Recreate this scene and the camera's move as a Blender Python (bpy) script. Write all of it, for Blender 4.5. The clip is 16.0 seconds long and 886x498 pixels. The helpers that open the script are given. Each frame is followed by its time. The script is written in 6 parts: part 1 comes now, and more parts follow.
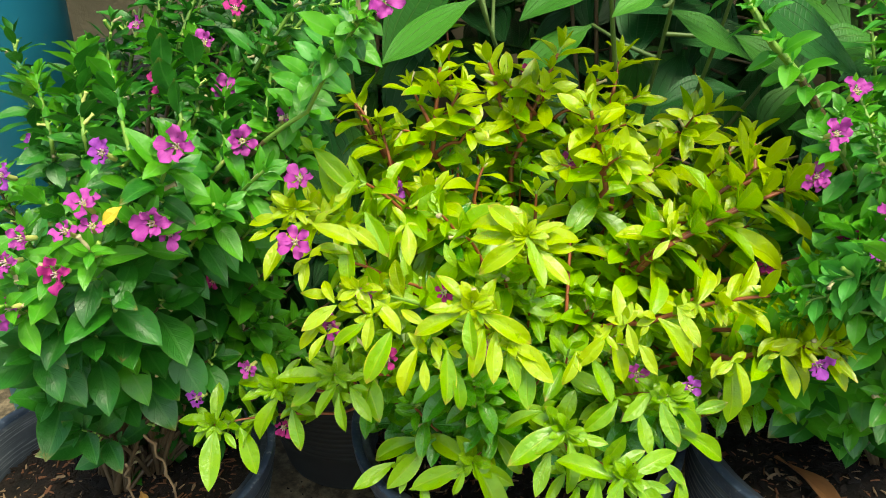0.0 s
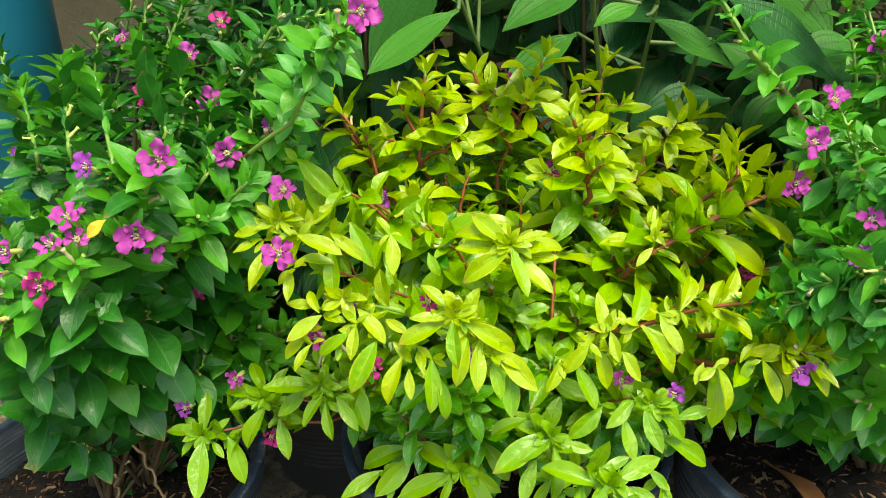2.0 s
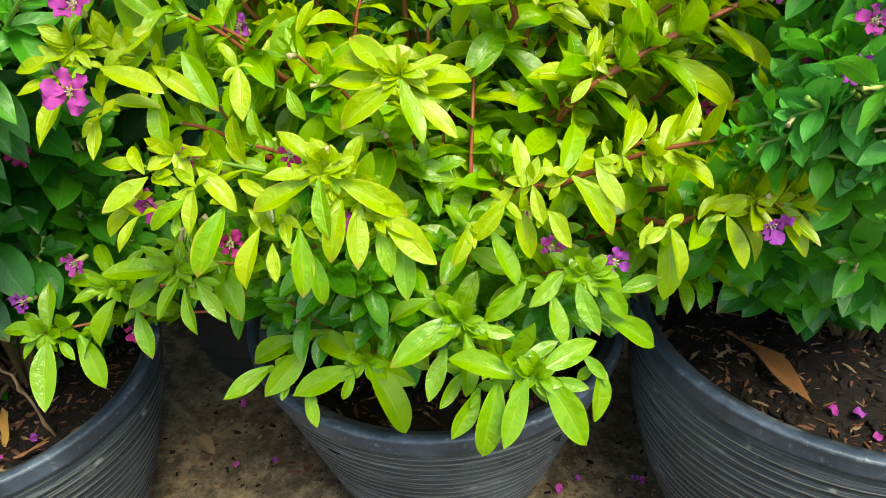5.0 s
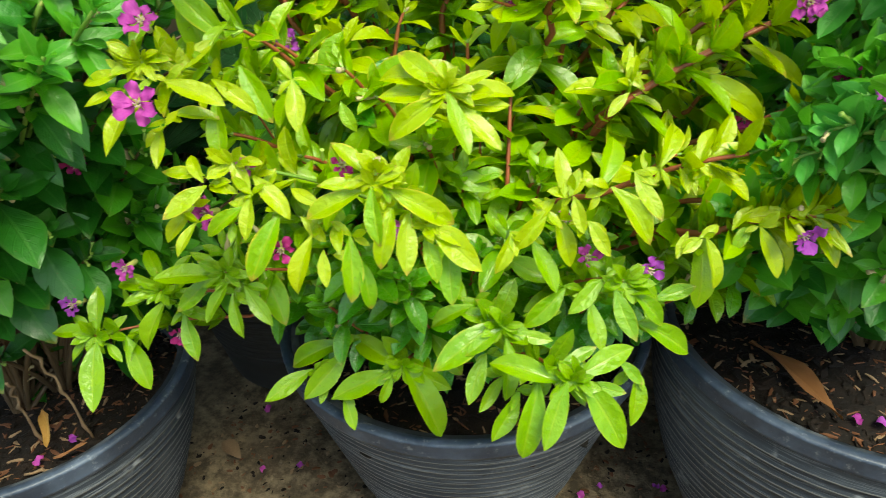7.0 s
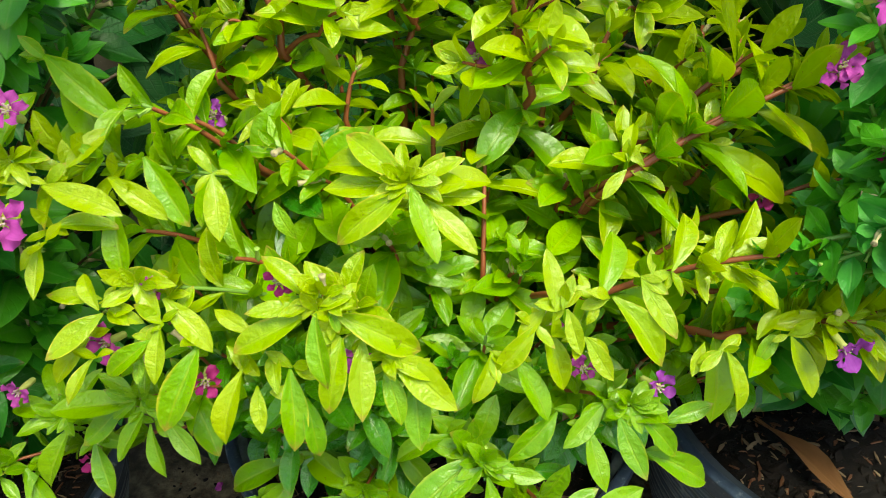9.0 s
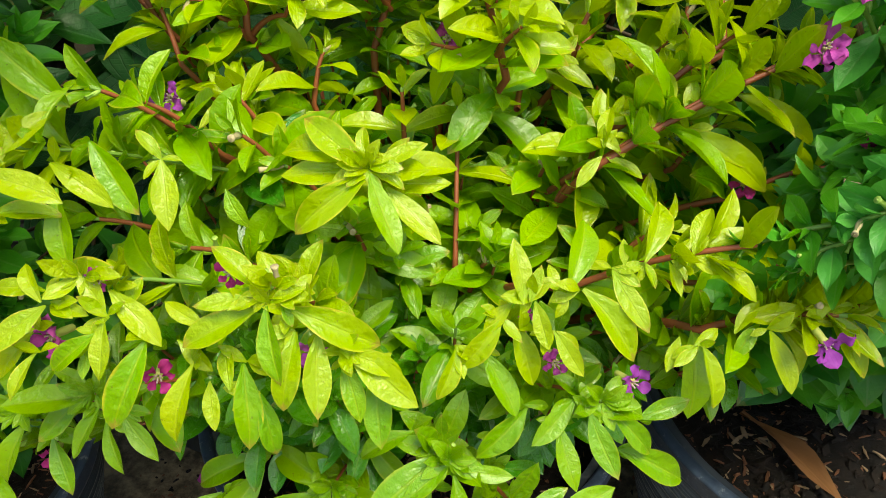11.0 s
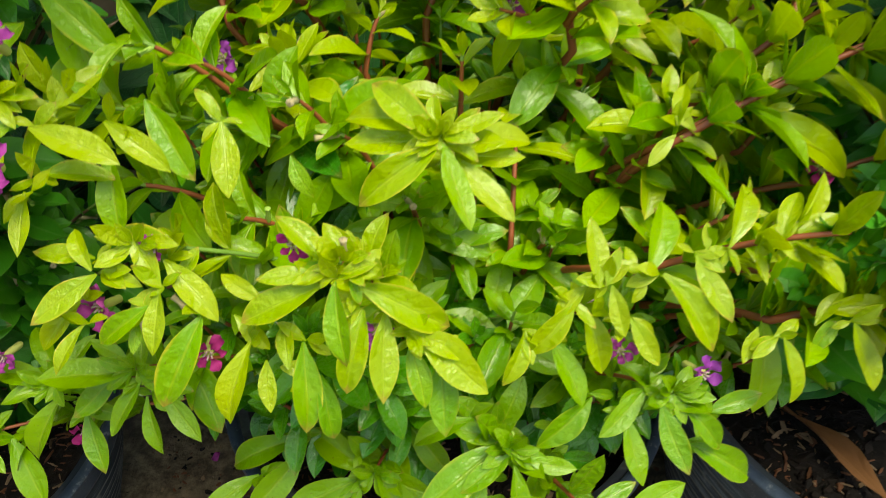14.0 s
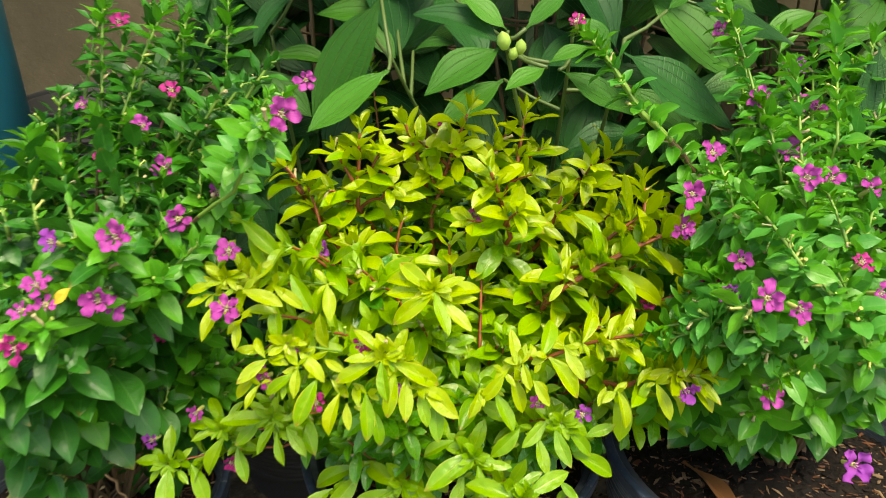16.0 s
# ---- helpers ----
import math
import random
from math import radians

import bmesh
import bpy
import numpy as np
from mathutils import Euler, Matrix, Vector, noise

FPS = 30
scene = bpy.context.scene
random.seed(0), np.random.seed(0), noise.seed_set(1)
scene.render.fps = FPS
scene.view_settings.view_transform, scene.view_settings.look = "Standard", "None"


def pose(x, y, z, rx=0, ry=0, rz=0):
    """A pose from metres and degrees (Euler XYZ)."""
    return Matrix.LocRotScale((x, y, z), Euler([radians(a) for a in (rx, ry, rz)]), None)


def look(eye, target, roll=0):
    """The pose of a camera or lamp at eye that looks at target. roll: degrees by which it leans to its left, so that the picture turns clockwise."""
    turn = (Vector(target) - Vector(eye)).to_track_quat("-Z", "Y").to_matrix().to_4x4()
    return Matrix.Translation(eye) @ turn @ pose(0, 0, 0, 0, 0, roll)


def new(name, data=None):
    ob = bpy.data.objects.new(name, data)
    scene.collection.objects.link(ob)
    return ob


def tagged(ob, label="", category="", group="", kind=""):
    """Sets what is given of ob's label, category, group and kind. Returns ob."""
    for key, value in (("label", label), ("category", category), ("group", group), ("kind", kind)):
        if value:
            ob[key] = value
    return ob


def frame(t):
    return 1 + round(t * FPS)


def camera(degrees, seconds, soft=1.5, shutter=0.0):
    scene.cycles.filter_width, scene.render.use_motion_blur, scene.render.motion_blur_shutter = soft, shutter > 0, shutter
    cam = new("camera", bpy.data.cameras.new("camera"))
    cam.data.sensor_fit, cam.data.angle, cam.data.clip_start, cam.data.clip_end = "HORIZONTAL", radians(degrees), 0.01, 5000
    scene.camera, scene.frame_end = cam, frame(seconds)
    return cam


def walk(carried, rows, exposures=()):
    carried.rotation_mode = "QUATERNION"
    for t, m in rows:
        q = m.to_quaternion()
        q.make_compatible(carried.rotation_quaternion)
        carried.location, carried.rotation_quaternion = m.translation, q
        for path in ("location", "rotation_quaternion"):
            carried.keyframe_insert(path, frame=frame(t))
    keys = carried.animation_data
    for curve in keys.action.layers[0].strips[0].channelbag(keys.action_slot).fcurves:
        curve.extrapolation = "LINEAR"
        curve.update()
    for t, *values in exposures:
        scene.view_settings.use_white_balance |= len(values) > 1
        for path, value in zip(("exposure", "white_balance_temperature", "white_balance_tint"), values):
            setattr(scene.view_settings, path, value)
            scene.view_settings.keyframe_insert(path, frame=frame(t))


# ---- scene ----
cam = camera(61.88, 16.0, soft=0.9, shutter=0.5)
METRES, EYE, TILT, LEAN, TURN = 0.55, 0.485, -24.0, 0.0, 0.0
ROWS = [
    (0.0, 0.0043, 0.0092, -0.0029, 0.3, 0.28, -0.01),
    (0.5, 0.0133, 0.0037, 0.0009, 0.23, 0.57, 0.29),
    (1.0, 0.0127, -0.0006, 0.0, 0.06, 0.77, 0.37),
    (1.5, 0.0137, 0.0027, 0.0011, 0.07, 0.66, 0.43),
    (2.0, 0.0151, 0.0043, 0.0013, 0.04, 0.62, 0.45),
    (2.5, 0.0247, 0.0128, 0.0006, -0.09, 0.06, 1.0),
    (3.0, 0.0117, 0.0655, -0.0072, -1.21, -3.98, 0.35),
    (3.5, 0.0218, 0.0972, -0.006, -1.15, -6.05, 0.92),
    (4.0, 0.0763, 0.1446, -0.0235, -1.78, -8.17, 2.12),
    (6.5, 0.0869, 0.1514, -0.0277, -1.68, -9.13, 2.55),
    (7.0, 0.0582, 0.1321, -0.0252, -1.23, -8.06, 2.02),
    (7.5, 0.0359, 0.147, -0.0227, -0.65, -8.27, 2.08),
    (8.0, 0.0158, 0.1876, -0.0159, -0.74, -8.83, 1.26),
    (8.5, 0.0247, 0.219, 0.0128, -2.73, -7.89, 1.63),
    (9.0, 0.0658, 0.2382, 0.0276, -3.85, -7.67, 2.98),
    (11.5, 0.0874, 0.2571, 0.0232, -3.72, -8.9, 2.8),
    (12.0, 0.0678, 0.2597, 0.0218, -3.53, -9.1, 2.11),
    (12.5, 0.0574, 0.2654, 0.0163, -3.48, -9.37, 1.78),
    (13.0, 0.0319, 0.2866, 0.0107, -3.6, -10.48, 0.85),
    (13.5, 0.038, 0.2945, 0.0108, -3.74, -10.77, 0.96),
    (14.0, 0.0508, 0.2796, 0.0192, -3.74, -9.81, 1.2),
    (14.5, 0.065, 0.233, 0.0379, -4.21, -8.02, 1.26),
    (15.0, 0.0622, 0.1328, 0.0635, -3.71, -5.14, 1.77),
    (15.5, 0.0666, 0.0083, 0.0699, -2.79, -1.48, 2.56),
    (16.0, 0.064, -0.0826, 0.051, -1.58, 0.01, 2.3),
]
walk(cam, [(t, pose(0, 0, EYE, TILT, LEAN, TURN) @ pose(METRES * x, METRES * y, METRES * z, 90 + pitch, roll, yaw)) for t, x, y, z, yaw, pitch, roll in ROWS],
     exposures=[(0.0, 1.02, 7300, -3), (4.0, 0.97, 7250, -3), (6.5, 0.95, 7200, -3), (9.0, 0.85, 7100, -7), (11.5, 0.74, 7400, 0), (14.0, 0.58, 7400, 0), (15.0, 0.90, 7500, 0), (16.0, 0.97, 7900, 5)])

# ---- world, sun and exposure ----
world = bpy.data.worlds.new("sky")
scene.world = world
world.use_nodes = True
wn = world.node_tree.nodes
sky = wn.new("ShaderNodeTexSky")
sky.sky_type, sky.sun_disc = "NISHITA", False
sky.sun_elevation, sky.sun_rotation = radians(62), radians(150)
sky.air_density, sky.dust_density = 1.0, 2.0
wn["Background"].inputs[1].default_value = 0.155
world.node_tree.links.new(sky.outputs[0], wn["Background"].inputs[0])

sun = new("sun", bpy.data.lights.new("sun", "SUN"))
sun.data.energy, sun.data.angle, sun.data.color = 2.75, radians(26), (1.0, 0.96, 0.84)
sun.matrix_world = look((0.5, -0.9, 2.0), (0, 0, 0))


# ---- materials ----
def nodes_of(name):
    m = bpy.data.materials.new(name)
    m.use_nodes = True
    t = m.node_tree
    return m, t.nodes, t.links, t.nodes["Principled BSDF"]


class Net:
    """Small helper that chains maths nodes."""

    def __init__(self, name):
        self.m, self.n, self.l, self.b = nodes_of(name)

    def put(self, socket, value):
        if isinstance(value, (int, float, tuple)):
            socket.default_value = value
        else:
            self.l.new(value, socket)

    def math(self, op, a, b=0.0, c=0.0, clamp=False):
        k = self.n.new("ShaderNodeMath")
        k.operation, k.use_clamp = op, clamp
        for s, v in zip(k.inputs, (a, b, c)):
            self.put(s, v)
        return k.outputs[0]

    def ramp(self, v, lo, hi, a=0.0, b=1.0):
        k = self.n.new("ShaderNodeMapRange")
        k.interpolation_type = "SMOOTHSTEP"
        for s, x in zip(k.inputs, (v, lo, hi, a, b)):
            self.put(s, x)
        return k.outputs[0]

    def mix(self, fac, a, b, how="MIX"):
        k = self.n.new("ShaderNodeMix")
        k.data_type, k.blend_type = "RGBA", how
        self.put(k.inputs[0], fac)
        for s, x in ((k.inputs[6], a), (k.inputs[7], b)):
            self.put(s, (*x, 1.0) if isinstance(x, tuple) and len(x) == 3 else x)
        return k.outputs[2]

    def noise(self, scale, detail=3.0, rough=0.55, vec=None, w=None):
        k = self.n.new("ShaderNodeTexNoise")
        k.inputs["Scale"].default_value, k.inputs["Detail"].default_value, k.inputs["Roughness"].default_value = scale, detail, rough
        if w is not None:
            k.noise_dimensions = "4D"
            self.put(k.inputs["W"], w)
        self.l.new(vec if vec is not None else self.coord("Object"), k.inputs["Vector"])
        return k.outputs[0]

    def voronoi(self, scale, what="DISTANCE_TO_EDGE", vec=None, out=0):
        k = self.n.new("ShaderNodeTexVoronoi")
        k.feature = what
        k.inputs["Scale"].default_value = scale
        self.l.new(vec if vec is not None else self.coord("Object"), k.inputs["Vector"])
        return k.outputs[out]

    def coord(self, what):
        k = self.n.new("ShaderNodeTexCoord")
        return k.outputs[what]

    def bump(self, height, strength=0.3, dist=0.001, normal=None):
        k = self.n.new("ShaderNodeBump")
        k.inputs["Strength"].default_value, k.inputs["Distance"].default_value = strength, dist
        self.l.new(height, k.inputs["Height"])
        if normal is not None:
            self.l.new(normal, k.inputs["Normal"])
        return k.outputs[0]

    def chance(self):
        """One random number for each object, and for each loose piece of a joined mesh."""
        o, g = self.n.new("ShaderNodeObjectInfo"), self.n.new("ShaderNodeNewGeometry")
        return self.math("FRACT", self.math("ADD", o.outputs["Random"], g.outputs["Random Per Island"]))

    def finish(self, colour, rough, normal=None, through_light=0.0, tint=None, spec=0.5, metal=0.0, coat=0.0):
        b = self.b
        self.put(b.inputs["Base Color"], (*colour, 1.0) if isinstance(colour, tuple) and len(colour) == 3 else colour)
        self.put(b.inputs["Roughness"], rough)
        b.inputs["Specular IOR Level"].default_value, b.inputs["Metallic"].default_value, b.inputs["Coat Weight"].default_value = spec, metal, coat
        b.inputs["Coat Roughness"].default_value = 0.16
        if normal is not None:
            self.l.new(normal, b.inputs["Normal"])
        if through_light:
            tr, mx = self.n.new("ShaderNodeBsdfTranslucent"), self.n.new("ShaderNodeMixShader")
            self.put(tr.inputs["Color"], tint if tint is not None else colour)
            mx.inputs[0].default_value = through_light
            self.l.new(b.outputs[0], mx.inputs[1])
            self.l.new(tr.outputs[0], mx.inputs[2])
            self.l.new(mx.outputs[0], self.n["Material Output"].inputs["Surface"])
        return self.m


def leaf_material(name, young, old, vein, edge, spots, rough=0.36, veins=9.0, glow=0.3, edge_amount=0.5, coat=0.0, quilt=0.01, shine=0.5, relief=0.42):
    """A small pinnate-veined leaf: u across, v from stalk to tip."""
    k = Net(name)
    sep = k.n.new("ShaderNodeSeparateXYZ")
    k.l.new(k.coord("UV"), sep.inputs[0])
    u, v = sep.outputs[0], sep.outputs[1]
    au = k.math("ABSOLUTE", k.math("SUBTRACT", k.math("MULTIPLY", u, 2.0), 1.0))
    rnd = k.chance()
    xyz = k.n.new("ShaderNodeCombineXYZ")
    k.l.new(u, xyz.inputs[0])
    k.put(xyz.inputs[1], k.math("MULTIPLY", v, 2.8))
    area = xyz.outputs[0]
    grain = k.noise(7.0, 4.0, 0.6, area, k.math("MULTIPLY", rnd, 40.0))
    blotch = k.noise(1.5, 2.0, 0.5, area, k.math("MULTIPLY", rnd, 91.0))
    tone = k.math("ADD", k.math("MULTIPLY", rnd, 0.7), k.math("ADD", k.math("MULTIPLY", k.math("SUBTRACT", blotch, 0.5), 1.1), k.ramp(v, 0.55, 0.0, 0.0, 0.3)), clamp=True)
    base = k.mix(tone, young, old)
    mid = k.ramp(au, 0.03, 0.13, 1.0, 0.0)
    phase = k.math("SUBTRACT", k.math("MULTIPLY", v, veins), k.math("MULTIPLY", au, 2.4))
    saw = k.math("ABSOLUTE", k.math("SUBTRACT", k.math("FRACT", phase), 0.5))
    side = k.math("MULTIPLY", k.ramp(saw, 0.36, 0.5), k.ramp(au, 0.75, 0.95, 1.0, 0.0))
    col = k.mix(k.math("MULTIPLY", k.math("MAXIMUM", mid, k.math("MULTIPLY", side, 0.02)), 0.42), base, vein)
    margin = k.math("MULTIPLY", k.ramp(k.math("ADD", k.math("MAXIMUM", k.ramp(au, 0.6, 1.05), k.ramp(v, 0.7, 1.05)), k.math("MULTIPLY", k.math("SUBTRACT", blotch, 0.5), 1.6)), 0.55, 1.25), edge_amount)
    col = k.mix(k.math("MULTIPLY", margin, k.ramp(rnd, 0.2, 0.8)), col, edge)
    speck = k.math("MULTIPLY", k.ramp(k.noise(9.0, 2.0, 0.5, area, k.math("MULTIPLY", rnd, 17.0)), 0.66, 0.74), spots)
    col = k.mix(speck, col, (0.16, 0.09, 0.03))
    scorch = k.math("MULTIPLY", k.ramp(k.math("ADD", v, k.math("MULTIPLY", k.math("SUBTRACT", grain, 0.5), 0.35)), 0.86, 0.97), k.ramp(rnd, 0.72, 0.80, 0.0, spots))
    col = k.mix(scorch, col, (0.42, 0.22, 0.06))
    col = k.mix(k.math("MULTIPLY", grain, 0.25), col, old, "MIX")
    puff = k.noise(3.2, 2.0, 0.5, area, k.math("MULTIPLY", rnd, 57.0))
    h = k.math("ADD", k.math("MULTIPLY", k.math("ADD", mid, k.math("MULTIPLY", side, quilt)), -1.0), k.math("ADD", k.math("MULTIPLY", grain, 0.8), k.math("MULTIPLY", puff, 3.0)))
    return k.finish(col, k.math("ADD", rough, k.math("MULTIPLY", grain, 0.16)), k.bump(h, relief, 0.0009), glow, col, shine, 0.0, coat)


def broad_leaf_material(name, young, old, vein, rough=0.45):
    """A big leaf with five ribs that run from stalk to tip."""
    k = Net(name)
    sep = k.n.new("ShaderNodeSeparateXYZ")
    k.l.new(k.coord("UV"), sep.inputs[0])
    u, v = sep.outputs[0], sep.outputs[1]
    au = k.math("ABSOLUTE", k.math("SUBTRACT", k.math("MULTIPLY", u, 2.0), 1.0))
    rnd = k.chance()
    grain = k.noise(14.0, 5.0, 0.6, k.coord("UV"), k.math("MULTIPLY", rnd, 23.0))
    base = k.mix(k.math("ADD", k.math("MULTIPLY", rnd, 0.8), k.math("MULTIPLY", k.math("SUBTRACT", grain, 0.5), 0.6), clamp=True), young, old)
    rib = k.ramp(k.math("ABSOLUTE", k.math("SUBTRACT", k.math("FRACT", k.math("ADD", k.math("MULTIPLY", au, 2.6), 0.5)), 0.5)), 0.03, 0.09, 1.0, 0.0)
    cross = k.math("ABSOLUTE", k.math("SUBTRACT", k.math("FRACT", k.math("ADD", k.math("MULTIPLY", v, 26.0), k.math("MULTIPLY", au, 1.5))), 0.5))
    ladder = k.ramp(cross, 0.32, 0.5)
    col = k.mix(k.math("MULTIPLY", rib, 0.48), base, vein)
    col = k.mix(k.math("MULTIPLY", ladder, 0.04), col, vein)
    h = k.math("SUBTRACT", k.math("MULTIPLY", grain, 0.4), k.math("ADD", k.math("MULTIPLY", rib, 2.0), k.math("MULTIPLY", ladder, 0.12)))
    return k.finish(col, k.math("ADD", rough, k.math("MULTIPLY", grain, 0.15)), k.bump(h, 0.8, 0.0014), 0.2, col, 0.3)


M_STAR = leaf_material("yellow_gold_leaf", (0.47, 0.58, 0.004), (0.30, 0.49, 0.003), (0.52, 0.66, 0.03), (0.78, 0.66, 0.06), 0.6, 0.22, glow=0.38, edge_amount=0.9, coat=0.3, shine=0.5)
M_GOLD = leaf_material("golden_leaf", (0.32, 0.53, 0.003), (0.19, 0.44, 0.003), (0.50, 0.62, 0.02), (0.72, 0.60, 0.04), 0.6, 0.22, glow=0.38, edge_amount=0.85, coat=0.3, shine=0.5)
M_LIME = leaf_material("lime_leaf", (0.27, 0.48, 0.003), (0.13, 0.36, 0.004), (0.36, 0.52, 0.02), (0.50, 0.50, 0.03), 0.6, 0.22, glow=0.36, coat=0.3, shine=0.5)
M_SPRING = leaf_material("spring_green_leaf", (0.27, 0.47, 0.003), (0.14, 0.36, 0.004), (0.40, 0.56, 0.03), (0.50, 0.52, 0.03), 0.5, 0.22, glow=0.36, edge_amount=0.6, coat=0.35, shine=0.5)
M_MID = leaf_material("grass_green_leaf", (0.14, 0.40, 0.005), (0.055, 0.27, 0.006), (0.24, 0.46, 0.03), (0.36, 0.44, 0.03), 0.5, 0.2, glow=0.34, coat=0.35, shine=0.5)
M_DEEP = leaf_material("deep_green_leaf", (0.075, 0.31, 0.008), (0.026, 0.18, 0.010), (0.12, 0.33, 0.02), (0.18, 0.30, 0.03), 0.3, 0.18, glow=0.2, edge_amount=0.25, coat=0.25)
M_FRESH = leaf_material("fresh_green_leaf", (0.12, 0.42, 0.016), (0.050, 0.29, 0.016), (0.18, 0.42, 0.07), (0.22, 0.32, 0.05), 0.15, 0.32, veins=7.0, glow=0.36, edge_amount=0.3, coat=0.15, quilt=0.5, relief=0.22)
M_COOL = leaf_material("cool_green_leaf", (0.11, 0.42, 0.055), (0.055, 0.31, 0.040), (0.18, 0.42, 0.10), (0.20, 0.34, 0.06), 0.1, 0.30, veins=7.0, glow=0.36, edge_amount=0.2, coat=0.15, quilt=0.5, relief=0.22)
M_GREEN = leaf_material("green_leaf", (0.034, 0.21, 0.012), (0.014, 0.11, 0.011), (0.08, 0.27, 0.04), (0.14, 0.18, 0.03), 0.35, 0.32, veins=7.0, glow=0.22, edge_amount=0.35, coat=0.12, quilt=0.5, relief=0.22)
M_BROAD = broad_leaf_material("ribbed_leaf", (0.018, 0.105, 0.017), (0.008, 0.055, 0.013), (0.07, 0.17, 0.06), 0.36)
M_BROAD_NEW = broad_leaf_material("ribbed_young_leaf", (0.070, 0.25, 0.020), (0.035, 0.165, 0.016), (0.22, 0.42, 0.12), 0.26)
M_BROAD_PLAIN = broad_leaf_material("ribbed_plain_leaf", (0.042, 0.175, 0.012), (0.020, 0.10, 0.010), (0.11, 0.26, 0.05), 0.42)


def bark(name, a, b, scale=220.0, rough=0.5):
    k = Net(name)
    g = k.noise(scale, 4.0)
    s = k.noise(scale * 0.18, 2.0)
    col = k.mix(k.math("ADD", k.math("MULTIPLY", g, 0.5), k.math("MULTIPLY", s, 0.5)), a, b)
    return k.finish(col, rough, k.bump(g, 0.4, 0.0004), 0.0)


M_RED = bark("red_stem", (0.34, 0.085, 0.03), (0.20, 0.055, 0.02))
M_TWIG = bark("green_stem", (0.20, 0.34, 0.05), (0.12, 0.24, 0.035))
M_STALK = bark("olive_stem", (0.11, 0.17, 0.04), (0.06, 0.10, 0.03))
M_WOOD = bark("woody_stem", (0.15, 0.095, 0.045), (0.07, 0.045, 0.025))
M_CALYX = bark("calyx", (0.58, 0.58, 0.17), (0.42, 0.46, 0.12), 300.0)
M_SPENT = bark("spent_calyx", (0.46, 0.44, 0.22), (0.42, 0.27, 0.18), 300.0, 0.7)
M_BUD = bark("bud", (0.42, 0.58, 0.12), (0.24, 0.42, 0.06), 300.0)


def petal_material(name, light, dark):
    k = Net(name)
    sep = k.n.new("ShaderNodeSeparateXYZ")
    k.l.new(k.coord("UV"), sep.inputs[0])
    rnd = k.chance()
    au = k.math("ABSOLUTE", k.math("SUBTRACT", k.math("MULTIPLY", sep.outputs[0], 2.0), 1.0))
    line = k.ramp(k.math("ABSOLUTE", k.math("SUBTRACT", k.math("FRACT", k.math("MULTIPLY", au, 2.5)), 0.5)), 0.3, 0.5)
    g = k.noise(8.0, 3.0, 0.5, k.coord("UV"), k.math("MULTIPLY", rnd, 31.0))
    col = k.mix(k.math("ADD", k.math("MULTIPLY", rnd, 0.6), k.math("MULTIPLY", g, 0.4)), light, dark)
    col = k.mix(k.math("MULTIPLY", line, 0.35), col, dark)
    col = k.mix(k.ramp(sep.outputs[1], 0.30, 0.05, 0.0, 0.55), col, (0.30, 0.03, 0.22))
    return k.finish(col, 0.6, k.bump(g, 0.4, 0.0005), 0.35, col, 0.3)


M_PETAL = petal_material("magenta_petal", (0.62, 0.10, 0.50), (0.40, 0.035, 0.33))
M_MAUVE = petal_material("mauve_petal", (0.46, 0.09, 0.54), (0.30, 0.04, 0.40))
M_ROSE = petal_material("rose_petal", (0.62, 0.04, 0.30), (0.40, 0.02, 0.20))
M_STAMEN = bark("stamen", (0.55, 0.42, 0.40), (0.42, 0.26, 0.30), 400.0)


def pot_plastic():
    k = Net("black_plastic")
    c = k.coord("Object")
    fine, dust, drip = k.noise(160.0, 5.0), k.noise(14.0, 4.0, 0.65), k.noise(45.0, 3.0, 0.7)
    mp = k.n.new("ShaderNodeMapping")
    mp.inputs["Scale"].default_value = (0.7, 0.7, 42.0)
    k.l.new(c, mp.inputs[0])
    scratch = k.ramp(k.noise(28.0, 5.0, 0.7, mp.outputs[0]), 0.50, 0.66)
    col = k.mix(k.ramp(dust, 0.4, 0.8), (0.016, 0.022, 0.032), (0.060, 0.070, 0.085))
    col = k.mix(k.math("MULTIPLY", k.ramp(k.noise(9.0, 4.0, 0.7), 0.52, 0.72), 0.45), col, (0.066, 0.070, 0.072))
    col = k.mix(k.math("MULTIPLY", scratch, 0.42), col, (0.26, 0.28, 0.30))
    col = k.mix(k.math("MULTIPLY", k.ramp(drip, 0.62, 0.78), 0.7), col, (0.30, 0.31, 0.32))
    return k.finish(col, k.math("ADD", 0.36, k.math("MULTIPLY", dust, 0.3)), k.bump(fine, 0.25, 0.0005), 0.0)


def earth(name, a, b, c, scale=1.0):
    k = Net(name)
    co = k.coord("Object")
    big, mid, fine = k.noise(9.0 * scale, 4.0), k.noise(55.0 * scale, 5.0, 0.7), k.noise(300.0 * scale, 4.0, 0.7)
    col = k.mix(k.ramp(mid, 0.35, 0.7), a, b)
    col = k.mix(k.math("MULTIPLY", k.ramp(big, 0.45, 0.7), 0.6), col, c)
    grit = k.ramp(k.voronoi(260.0 * scale, "F1"), 0.12, 0.0)
    col = k.mix(k.math("MULTIPLY", grit, 0.35), col, (0.34, 0.30, 0.25))
    col = k.mix(k.math("MULTIPLY", fine, 0.4), col, a)
    h = k.math("ADD", k.math("MULTIPLY", mid, 1.0), k.math("MULTIPLY", fine, 0.5))
    return k.finish(col, 0.85, k.bump(h, 0.8, 0.002), 0.0, spec=0.3)


M_POT = pot_plastic()


